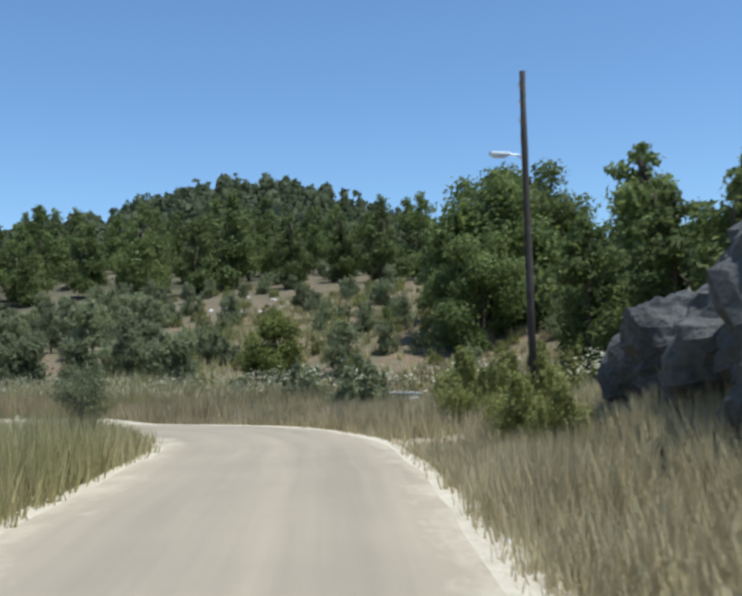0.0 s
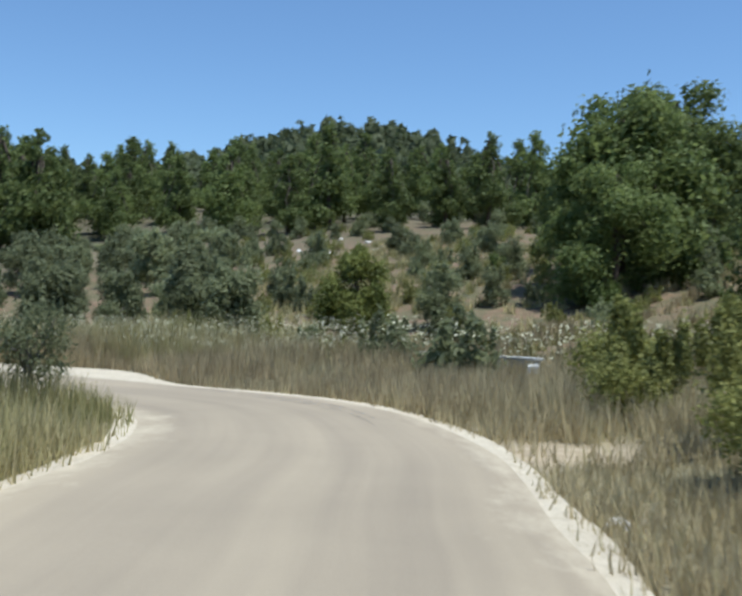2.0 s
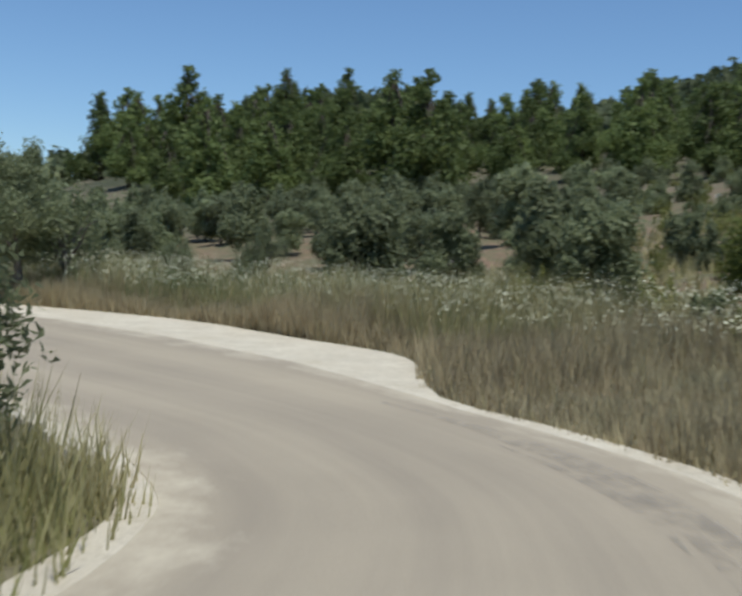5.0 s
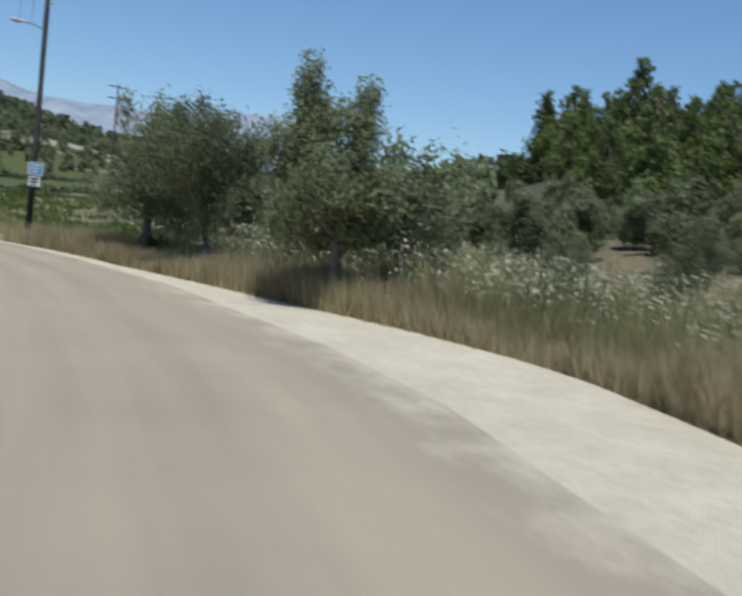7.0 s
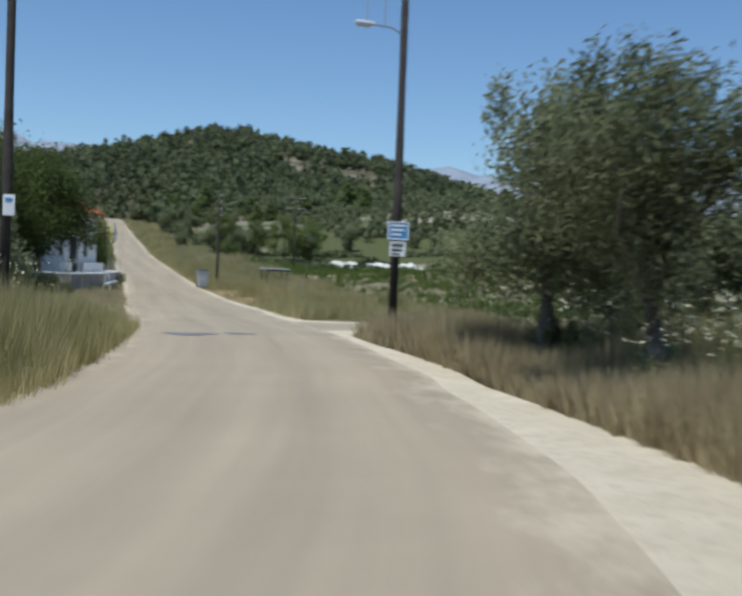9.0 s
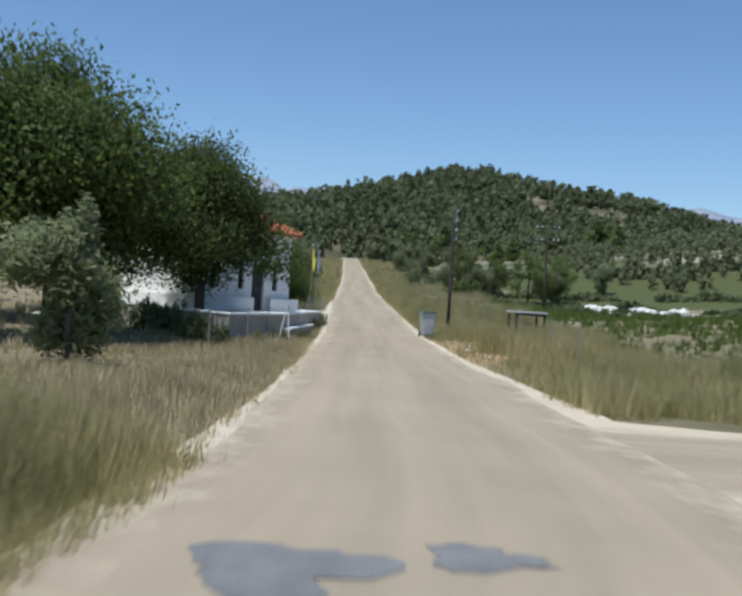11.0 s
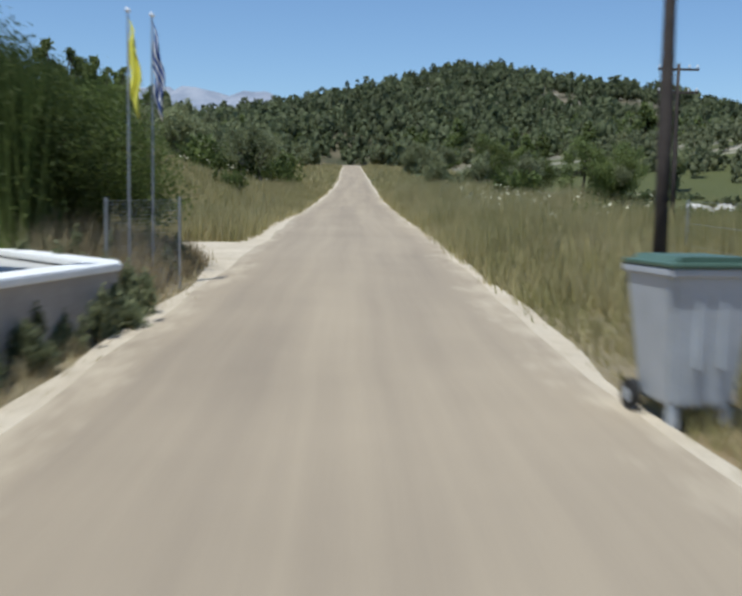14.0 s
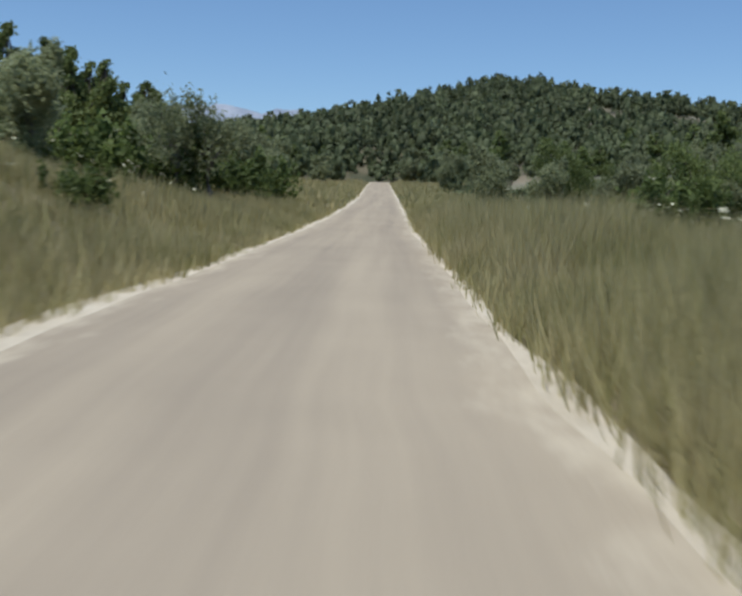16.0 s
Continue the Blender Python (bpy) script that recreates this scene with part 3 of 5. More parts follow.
def pine_tree(h, seed, count=5200, wide=1.12, spray=0.0185):
    rng = np.random.default_rng(seed)
    lobes = []
    for i in range(24):
        t = i / 23
        z = (0.13 + 0.83 * t) * h
        reach = (0.24 * (1 - t) ** 0.8 + 0.03) * h * wide
        a = rng.uniform(0, 6.283)
        s = (0.105 * (1 - t) + 0.034) * h * rng.uniform(0.75, 1.25)
        r = reach * rng.uniform(0.3, 0.9)
        lobes.append((r * math.cos(a), r * math.sin(a), z, s * wide, s * wide, s * 0.85, s * s))
    pts = [(0, 0, -0.2), (0.02 * h, 0, 0.3 * h), (0.01 * h, 0.01 * h, 0.6 * h), (0, 0, 0.9 * h)]
    return tree_from("pine_tree", lobes, pts, 0.022 * h, pine_leaf, bark, count, spray * h, seed, "dark green pine tree with a dense ragged crown", "pine tree")


def bushy_pine(h, seed, count=17000):
    rng = np.random.default_rng(seed)
    lobes = []
    for _ in range(30):
        z = rng.uniform(0.10, 0.92)
        reach = 0.42 * (1 - z**2.2) + 0.04
        a, r = rng.uniform(0, 6.283), reach * math.sqrt(rng.uniform(0.05, 1)) * h
        s = rng.uniform(0.08, 0.14) * h
        lobes.append((r * math.cos(a), r * math.sin(a), z * h, s, s, s * 0.95, s * s))
    return tree_from("pine_tree", lobes, [(0, 0, -0.3), (0.1, 0, 0.3 * h), (0, 0.1, 0.6 * h), (0, 0, 0.85 * h)], 0.022 * h, pine_leaf, bark, count, 0.0145 * h, seed, "broad dark green pine above the bend", "pine tree", 10)


def broad_tree(h, seed, count=46000):
    rng = np.random.default_rng(seed)
    lobes = []
    for _ in range(26):
        a, r = rng.uniform(0, 6.283), rng.uniform(0.05, 0.36) * h
        z = (0.30 + 0.60 * rng.uniform(0, 1) * (1 - 0.8 * (r / (0.4 * h)) ** 2)) * h
        s = rng.uniform(0.12, 0.19) * h
        lobes.append((r * math.cos(a), r * math.sin(a), z, s, s, s * 0.9, s * s))
    pts = [(0, 0, -0.2), (0.02, 0.03, 0.2 * h), (0.08, -0.05, 0.36 * h), (0.0, 0.05, 0.55 * h)]
    return tree_from("shade_tree", lobes, pts, 0.026 * h, broad_leaf, bark, count, 0.0090 * h, seed, "dark dense shade tree with a rounded crown", "tree")


def shrub(h, seed, leaf=None, count=800, label="dry yellow-green roadside shrub", wide=0.55):
    rng = np.random.default_rng(seed)
    lobes = []
    for _ in range(7):
        a, r = rng.uniform(0, 6.283), rng.uniform(0.0, 0.4) * h * wide * 2
        s = rng.uniform(0.2, 0.34) * h
        lobes.append((r * math.cos(a), r * math.sin(a), rng.uniform(0.2, 0.55) * h, s, s, s * rng.uniform(0.8, 1.3), s * s))
    for _ in range(9):  # loose upright shoots
        a, r = rng.uniform(0, 6.283), rng.uniform(0.1, 0.5) * h * wide * 2
        lobes.append((r * math.cos(a), r * math.sin(a), rng.uniform(0.55, 0.95) * h, 0.07 * h, 0.07 * h, 0.20 * h, 0.02 * h * h))
    return tree_from("shrub", lobes, [(0, 0, -0.1), (0.02, 0, 0.12 * h), (0, 0.02, 0.25 * h)], 0.03 * h, leaf or shrub_leaf, bark, count, (0.026 if count > 8000 else 0.038 if count > 2000 else 0.05) * h, seed, label, "shrub", 4)


def plant(proto, places, group="", label=""):
    """Put a tree at each (x, y, scale); the first place takes the tree itself."""
    rng = np.random.default_rng(len(places) + int(abs(places[0][0]) * 10))
    for i, (x, y, s) in enumerate(places):
        m = pose(x, y, float(ground_z(x, y)), 0, 0, rng.uniform(0, 360))
        sc = Matrix.Diagonal((s * rng.uniform(0.92, 1.1), s * rng.uniform(0.92, 1.1), s, 1))
        ob = proto if i == 0 else copy_thing(proto, m)
        ob.matrix_basis = m @ sc
        if group:
            ob["group"] = group
        if label:
            ob["label"] = label


# near olives along the lay-by
near_a, near_b = olive_tree(4.6, 1, 15000, 0.034, 0.3), olive_tree(4.6, 2, 15000, 0.034, 0.3)
tall_olive = olive_tree(4.9, 44, 17000, 0.036, 0.8, 1.0)
plant(tall_olive, [(3.9, -17.7, 0.95)], "olives along the lay-by", "tall full grey-green olive tree by the junction")
plant(near_a, [(7.4, -13.6, 0.62), (6.6, -33.2, 0.5)], "olives along the lay-by")
plant(near_b, [(3.7, -21.2, 1.0), (6.8, -16.0, 0.6), (6.4, -30.4, 0.38), (8.2, -20.4, 0.55)], "olives along the lay-by")
forked_lobes = []
for fx, fy, top in ((-0.40, 0.70, 4.75), (0.38, -0.02, 4.40)):
    for q in range(9):
        z = 1.5 + (top - 1.75) * q / 8
        wide = 0.27 + 0.30 * (1 - q / 8)
        forked_lobes.append((fx * (0.5 + 0.6 * q / 8) + 0.30 * math.cos(q * 2.1) * (1 - q / 9), fy + 0.30 * math.sin(q * 2.1) * (1 - q / 9), z, wide, wide, 0.40, wide * wide))
for q in range(6):
    forked_lobes.append((1.0 * math.cos(1.2 + q * 0.5), 1.0 * math.sin(1.2 + q * 0.5), 1.6 + 0.45 * (q % 3), 0.48, 0.48, 0.55, 0.22))
for q in range(10):
    forked_lobes.append((-0.35 - 0.55 * math.cos(q * 1.3) * (q % 3) / 2, 0.45 + 0.75 * math.sin(q * 1.3) * (q % 3) / 2 + 0.25, 2.3 + 0.16 * q, 0.42, 0.42, 0.46, 0.17))
forked = tree_from("olive_tree", forked_lobes, [(0.3, 0.2, -0.15), (0.25, 0.2, 0.7), (0.05, 0.1, 1.5), (-0.2, 0.0, 2.6)], 0.13, olive_leaf, pale_bark, 30000, 0.034, 41, "tall olive tree with two upright leafy tops", "olive tree", 12)
forked.matrix_basis = pose(2.0, -28.3, float(ground_z(2.0, -28.3)))
forked["group"] = "olives along the lay-by"
olive_a, olive_b, olive_c = olive_tree(4.0, 3, 4400, 0.090, 1.0), olive_tree(4.0, 4, 4400, 0.090, 1.0), olive_tree(4.0, 5, 4400, 0.090, 0.7)


def scatter(n, inside, seed, apart, low, high, span):
    """Places (x, y, scale) at random inside an area, no two closer than apart."""
    rng = np.random.default_rng(seed)
    out = []
    for _ in range(n * 60):
        if len(out) >= n:
            break
        x, y = rng.uniform(span[0], span[1]), rng.uniform(span[2], span[3])
        if inside(x, y) and all((x - a) ** 2 + (y - b) ** 2 > apart**2 for a, b, _ in out):
            d = abs(float(road_near(x, y)[0]))
            if d > 5.5:
                out.append((x, y, rng.uniform(low, high)))
    return out


GROVE = scatter(88, lambda x, y: x > 4.5 + (y + 40) * 0.12 and not (x < 9 and y > -34) and y < -4 - 0.1 * x and y > -46 + 0.15 * x, 3, 2.5, 0.52, 0.84, (1, 60, -46, -6))
for j, proto in enumerate((olive_a, olive_b, olive_c)):
    plant(proto, [p for p in GROVE if abs(float(road_near(p[0], p[1])[0])) > 15][j::3], "olive grove beyond the lay-by")
close = olive_tree(4.0, 10, 9000, 0.066, 1.0)
plant(close, [p for p in GROVE if abs(float(road_near(p[0], p[1])[0])) <= 15], "olive grove beyond the lay-by")
SLOPE = scatter(40, lambda x, y: x > 6 and y < -42 + 0.1 * x, 4, 4.0, 0.32, 0.58, (6, 70, -78, -38))
olive_d = olive_tree(4.0, 6, 3600, 0.092, 1.0)
plant(olive_d, SLOPE, "small olives on the red slope", "small bushy grey-green olive tree on the red slope")
# pines
pine_a, pine_b, pine_c = pine_tree(10, 11), pine_tree(10, 12), pine_tree(10, 13, wide=1.3)
pine_g = bushy_pine(9.0, 17)
plant(pine_g, [(12.5, -59.6, 1.0), (16.5, -63.5, 1.12), (9.0, -58.2, 0.68), (22.0, -61.0, 0.8)], "dark pines above the bend", "broad dark green pine above the bend")
plant(pine_c, [(30, -78, 0.9), (38, -80, 1.0), (24, -76, 0.9)], "pine wood on the hillside")
EDGE = [(96.0, 40.0, 1.30), (80.6, 16.0, 1.36), (60.2, -17.7, 1.22), (55.7, -22.1, 1.16), (89.0, 29.0, 1.1), (85.0, 23.0, 1.0), (98.0, 36.0, 1.1), (92.0, 33.0, 1.2), (74.0, 6.0, 0.95), (69.0, -3.0, 0.98), (64.5, -10.5, 0.92)]
dense = EDGE + scatter(140, lambda x, y: y < 0.84 * x - 41 and math.hypot(x + 30, y + 45) > 88 and math.hypot(x + 30, y + 45) < 160, 5, 4.0, 0.72, 1.08, (45, 130, -125, 52))
plant(pine_a, dense[0::2], "pine wood on the hillside")
plant(pine_b, dense[1::2], "pine wood on the hillside")
pine_d = pine_tree(8, 14, 9000, 1.15, 0.0165)
plant(pine_d, [(-1.5, -61.8, 1.12), (-8.5, -59.5, 0.85), (-1.0, -68, 1.15), (-13.8, -58.6, 0.80), (-5.0, -58.0, 0.8), (-18.5, -60.5, 0.5), (-7.0, -70, 0.95), (3.5, -64, 0.85)], "young pines above the cut bank", "ragged young pine above the cut bank")
young_lobes = []
young_rng = np.random.default_rng(77)
for q in range(34):
    up = young_rng.uniform(0, 1) ** 1.2
    out = (1.15 * (1 - up) ** 0.6 + 0.10) * math.sqrt(young_rng.uniform(0.15, 1))
    lump = young_rng.uniform(0.22, 0.40) * (1.15 - 0.6 * up)
    young_lobes.append((out * math.cos(q * 2.4), out * math.sin(q * 2.4), 0.62 + 1.95 * up, lump, lump, lump * 1.25, lump * lump))
young = tree_from("young_pine", young_lobes, [(0, 0, -0.2), (0, 0, 0.6), (0.03, 0, 1.2), (0, 0, 2.0)], 0.07, shrub_leaf, bark, 14000, 0.05, 31, "bright yellow-green young pine beside the bend", "pine tree")
plant(young, [(5.0, -47.6, 1.32)])
# beside the chapel
shade_a, shade_b = broad_tree(7.8, 21), broad_tree(7.8, 22)
plant(shade_a, [(-5.95, 18.6, 0.90), (-12.5, 10.5, 1.15)], "trees round the chapel")
plant(shade_b, [(-9.4, 12.6, 1.12), (-13.5, 18.5, 1.0)], "trees round the chapel")
hedge = broad_tree(6.0, 23, 17000)
plant(hedge, [(-4.2, 30.4, 0.60), (-3.3, 32.0, 0.5), (-6.0, 31.6, 0.62), (-8.0, 31.6, 0.68), (-10.2, 33.0, 0.75), (-5.2, 33.0, 0.6), (-13.5, 25.0, 0.8), (-16.5, 21.5, 0.85), (-18.5, 26.5, 0.9)], "dark trees past the chapel", "dark green bushy tree past the chapel")
plant(bushy_pine(6.6, 24, 8000), [(15.5, 121, 1.0), (25.5, 119, 1.15), (30.5, 121, 1.05), (22.0, 127, 0.85), (18.5, 124, 0.7)], "dark trees beyond the field", "dark rounded tree at the far side of the field")
left_olives = olive_tree(4.4, 7, 9000, 0.070, 1.0)
plant(left_olives, [(-6.3, 3.5, 0.72), (-8.4, 1.6, 0.66), (-9.2, 70, 0.85), (-11.6, 76, 1.0), (-8.4, 82, 0.9), (-15.5, 86, 1.0), (6.6, 91, 0.8), (-12.0, 94, 1.1), (-6.5, 98, 0.9), (-8, 112, 1.1), (-14, 108, 1.2), (14, 92, 0.9), (11.5, 99, 0.85), (17, 103, 0.9), (22, 130, 1.1), (12, 140, 1.1), (30, 120, 1.1), (40, 132, 1.2), (9.5, 160, 1.2)], "olives along the straight", "rounded grey-green olive at the edge of a dry field")
pine_e = pine_tree(11, 15, 5500, 1.2, 0.022)
hay_pines = [(x, y, s * float(np.interp(x, [-70, -45, -36, -27], [1.35, 1.2, 1.0, 0.72]))) for x, y, s in scatter(46, lambda x, y: True, 9, 3.6, 0.9, 1.1, (-80, -26, 148, 185))]
plant(pine_e, hay_pines, "pines behind the hay bank", "tall dark pine behind the hay bank")
foot = scatter(130, lambda x, y: abs(x) > 6 + (y - 190) * 0.02, 12, 4.5, 0.7, 1.25, (-95, 130, 185, 290))
pine_f = pine_tree(7.0, 16, 2000, 1.4, 0.042)
plant(pine_f, foot[0::2], "trees at the foot of the hill", "dark pine at the foot of the hill")
olive_e = olive_tree(5.6, 8, 1800, 0.25, 1.0)
plant(olive_e, foot[1::2], "trees at the foot of the hill", "grey-green tree at the foot of the hill")
# shrubs
broom = shrub(1.5, 32, broom_leaf, 9000)
plant(broom, [(-13.0, -51.2, 1.1), (-15.0, -50.6, 0.8), (-11, -54.5, 1.3), (-18.0, -51.0, 0.9), (-20.0, -50.2, 0.7), (-22.5, -49.9, 0.6)], "shrubs above the bend")
grey = shrub(1.3, 33, olive_leaf, 1500, "grey-green low shrub on the dry slope", 0.7)
plant(grey, scatter(100, lambda x, y: x > -6 and y < -37 + 0.05 * x, 6, 1.6, 0.5, 1.3, (-6, 75, -80, -36)), "scrub on the red slope")
tawny = shrub(1.1, 37, broom_leaf, 1300, "dry brown-green low scrub on the red slope", 0.75)
plant(tawny, scatter(130, lambda x, y: y < -40 + 0.05 * x and math.hypot(x - 5.0, y + 47.6) > 1.6 and abs(float(road_near(x, y)[0])) > 11, 14, 1.4, 0.4, 1.0, (-4, 60, -74, -38)), "tawny scrub on the red slope")
dark = shrub(1.4, 34, broad_leaf, 1500, "dark green low shrub in dry grass", 0.65)
plant(dark, scatter(44, lambda x, y: y < -56, 7, 2.0, 0.5, 1.3, (-40, 30, -75, -50)) + [(9.0, 66, 1.5), (11.0, 75, 1.6), (-7.0, 79, 2.2), (-9.6, 80, 2.4), (-12.4, 82, 2.6), (-6.2, 88, 2.2), (-14.6, 79, 2.3), (-10.8, 88, 2.6), (-5.4, 97, 2.0), (-7.4, 104, 2.4), (-17.0, 84, 2.6), (-5.2, 62, 0.8), (7.8, 45, 0.7)], "dark shrubs on the banks")
under = shrub(1.1, 35, olive_leaf, 2600, "grey-green undergrowth beneath the lay-by olives", 0.6)
plant(under, [(2.9, -27.0, 0.8), (3.4, -24.6, 0.7), (3.8, -21.2, 0.7), (4.2, -17.8, 0.8), (4.6, -30.0, 0.7), (5.6, -27.6, 0.8)], "undergrowth beneath the olives")
weed = shrub(0.8, 36, olive_leaf, 2200, "dusty grey-green weeds at the foot of the chapel wall", 0.6)
plant(weed, [(-2.75, 15.4, 0.7), (-2.40, 17.6, 0.55), (-2.30, 18.8, 0.5), (-3.2, 13.4, 0.8), (-4.5, 12.6, 1.0), (-5.0, 13.4, 1.2), (-5.7, 14.6, 1.3), (-2.05, 23.5, 0.45), (-1.95, 24.3, 0.55), (-1.88, 25.0, 0.50), (-1.80, 25.7, 0.6), (-1.66, 26.3, 0.62), (-1.80, 27.1, 0.70), (-2.5, 27.9, 0.8), (-3.3, 29.0, 0.9), (-2.9, 30.0, 0.8), (-2.3, 30.6, 0.7), (-2.7, 31.6, 0.8), (-2.4, 32.6, 0.7), (-6.6, 15.8, 1.3), (-7.6, 17.2, 1.3)], "weeds round the terrace")
sapling = olive_tree(2.2, 9, 2600, 0.030)
plant(sapling, [(-13.9, -41.7, 0.8), (3.2, -28.8, 1.6), (-6.4, 77.5, 1.9), (-5.3, 78.0, 1.9)], "", "spindly olive sapling standing in dry grass")


def far_wood(name, n, inside, seed, low, high, span, leaf, label, per=26, gaps=9.0):
    """Trees too far off to tell apart: crowns of a few big sprays each, in one mesh."""
    rng = np.random.default_rng(seed)
    x, y = rng.uniform(span[0], span[1], n * 2), rng.uniform(span[2], span[3], n * 2)
    ok = inside(x, y) & (wave(x * 0.07, y * 0.05) < gaps)
    x, y = x[ok][:n], y[ok][:n]
    z = ground_z(x, y)
    h = low + (high - low) * rng.uniform(0, 1, len(x)) ** 1.7
    m = len(x)
    # two lumpy masses a tree, with loose sprays standing off them
    g = (1 + 5**0.5) / 2
    ico = np.array([(-1, g, 0), (1, g, 0), (-1, -g, 0), (1, -g, 0), (0, -1, g), (0, 1, g), (0, -1, -g), (0, 1, -g), (g, 0, -1), (g, 0, 1), (-g, 0, -1), (-g, 0, 1)]) / math.sqrt(1 + g * g)
    side = math.sqrt(4 / (1 + g * g)) * 1.01
    near = np.linalg.norm(ico[:, None] - ico[None], axis=2) < side
    tris = [(i, j, q) for i in range(12) for j in range(i + 1, 12) for q in range(j + 1, 12) if near[i, j] and near[j, q] and near[i, q]]
    tris = np.array([f if np.dot(np.cross(ico[f[1]] - ico[f[0]], ico[f[2]] - ico[f[0]]), ico[f[0]]) > 0 else f[::-1] for f in tris])
    verts, faces = [], []
    for low, wide, tall, off in ((0.34, 0.21, 0.30, 0.10), (0.62, 0.14, 0.30, 0.12)):
        r = rng.uniform(0.45, 1.45, (m, 12, 1))
        body = ico[None] * r * (h[:, None] * np.array([[wide, wide, tall]]))[:, None, :]
        move = np.stack([x + rng.normal(size=m) * off * h, y + rng.normal(size=m) * off * h, z + h * low], 1)
        faces.append((np.arange(m)[:, None, None] * 12 + tris[None]).reshape(-1, 3) + sum(len(q) for q in verts))
        verts.append((body + move[:, None, :]).reshape(-1, 3))
    t, a = rng.uniform(0, 1, (m, per)), rng.uniform(0, 6.283, (m, per))
    r = h[:, None] * 0.37 * (1 - t**1.6 * 0.8) * np.sqrt(rng.uniform(0.4, 1, (m, per)))
    c = np.stack([x[:, None] + r * np.cos(a), y[:, None] + r * np.sin(a), z[:, None] + h[:, None] * (0.10 + 0.90 * t)], 2).reshape(-1, 3)
    nrm = rng.normal(size=c.shape) + np.stack([np.cos(a), np.sin(a), 0.6 + 0 * a], 2).reshape(-1, 3)
    nrm /= np.linalg.norm(nrm, axis=1, keepdims=True)
    v = leaf_cards(c, nrm, 1.0, rng, 1.3)
    v = np.repeat(c, 3, 0) + (v - np.repeat(c, 3, 0)) * np.repeat(h * 0.17, per * 3)[:, None]
    faces.append(np.arange(len(v)).reshape(-1, 3) + sum(len(q) for q in verts))
    verts.append(v)
    return tagged(new(name, mesh_of(name, np.concatenate(verts), np.concatenate(faces), leaf, True)), label, "woodland", kind="stuff")


far_wood("far_wood", 6000, lambda x, y: hills(x, y) > 6, 51, 3.6, 9.0, (-330, 420, 235, 720), far_leaf, "dense pine wood covering the far hill", 24, 0.7)
far_wood("far_wood", 2600, lambda x, y: (hills(x, y) > 2.5) & ((np.abs(x) > 8) | (y > 270)), 52, 3.6, 8.5, (-250, 330, 205, 480), far_leaf, "green scrub trees on the lower hill", 26, 0.4)
far_wood("far_wood", 3000, lambda x, y: hills(x, y) > 10, 53, 6.5, 10, (135, 420, -230, 150), far_leaf, "pine wood on the hills behind the slope")
far_wood("far_scrub", 900, lambda x, y: hills(x, y) > 2.5, 54, 1.5, 3.5, (25, 130, 130, 225), olive_leaf, "low scrub on the rocky hillside")
far_wood("far_scrub", 420, lambda x, y: (y > 0.9 * x - 36) & (y < 1.4 * x - 15), 55, 2.8, 4.6, (28, 125, 0, 120), olive_leaf, "distant olives beyond the grove", 22)
far_wood("far_wood", 700, lambda x, y: (np.abs(x) > 5 + (y - 200) * 0.02) | (y > 270), 56, 3.5, 6.5, (-60, 130, 205, 330), far_leaf, "scrub trees at the foot of the far hill")


def hedgerow(x0, y0, x1, y1, h, seed):
    """A ragged low row of bushes across the field."""
    rng = np.random.default_rng(seed)
    n = int(math.hypot(x1 - x0, y1 - y0) * 26)
    t = rng.uniform(0, 1, n)
    t = t[np.sin(t * 37 + seed) + np.sin(t * 13) > -1.1]
    x, y = x0 + (x1 - x0) * t + rng.normal(size=len(t)) * 0.3, y0 + (y1 - y0) * t + rng.normal(size=len(t)) * 0.5
    top = h * (0.7 + 0.3 * np.sin(t * 61) + 0.25 * np.sin(t * 23 + seed))
    c = np.stack([x, y, ground_z(x, y) + top.clip(0.25) * rng.uniform(0.05, 1, len(t))], 1)
    nrm = rng.normal(size=c.shape)
    nrm /= np.linalg.norm(nrm, axis=1, keepdims=True)
    v = leaf_cards(c, nrm, 0.5, rng, 1.4)
    tagged(new("hedgerow", mesh_of("hedgerow", v, np.arange(len(v)).reshape(-1, 3), far_leaf)), "low dark hedgerow between green field plots", "hedge", kind="stuff")


for q, (hx, hy, gx_, gy_, hh) in enumerate(((10, 108, 88, 100, 1.1), (9, 128, 92, 120, 1.3), (9, 150, 84, 146, 1.6), (16, 84, 72, 80, 0.8))):
    hedgerow(hx, hy, gx_, gy_, hh, 70 + q)


# ---- chapel and its terrace ----
tile_mat = plain("terracotta_tiles", (0.50, 0.17, 0.085), 0.8, vary=0.35, scale=3.0, bump=0.4)
dark_door = plain("dark_painted_wood", (0.030, 0.034, 0.034), 0.5, vary=0.25)
k = Mat("window_glass")
window_glass = k.done((0.012, 0.015, 0.020), 0.08, spec=0.6)
bin_grey = plain("faded_grey_plastic", (0.42, 0.45, 0.48), 0.5, vary=0.12, scale=4)
lid_green = plain("green_plastic", (0.075, 0.13, 0.095), 0.45, vary=0.15)
rubber = plain("rubber", (0.02, 0.02, 0.02), 0.8)
concrete = plain("concrete", (0.46, 0.45, 0.42), 0.9, vary=0.2, scale=3, bump=0.3)
yellow_cloth = plain("yellow_cloth", (0.75, 0.70, 0.10), 0.8, vary=0.1)
blue_cloth = plain("blue_cloth", (0.035, 0.075, 0.24), 0.8, vary=0.1)
white_paint = plain("white_paint", (0.78, 0.78, 0.76), 0.6, vary=0.1)
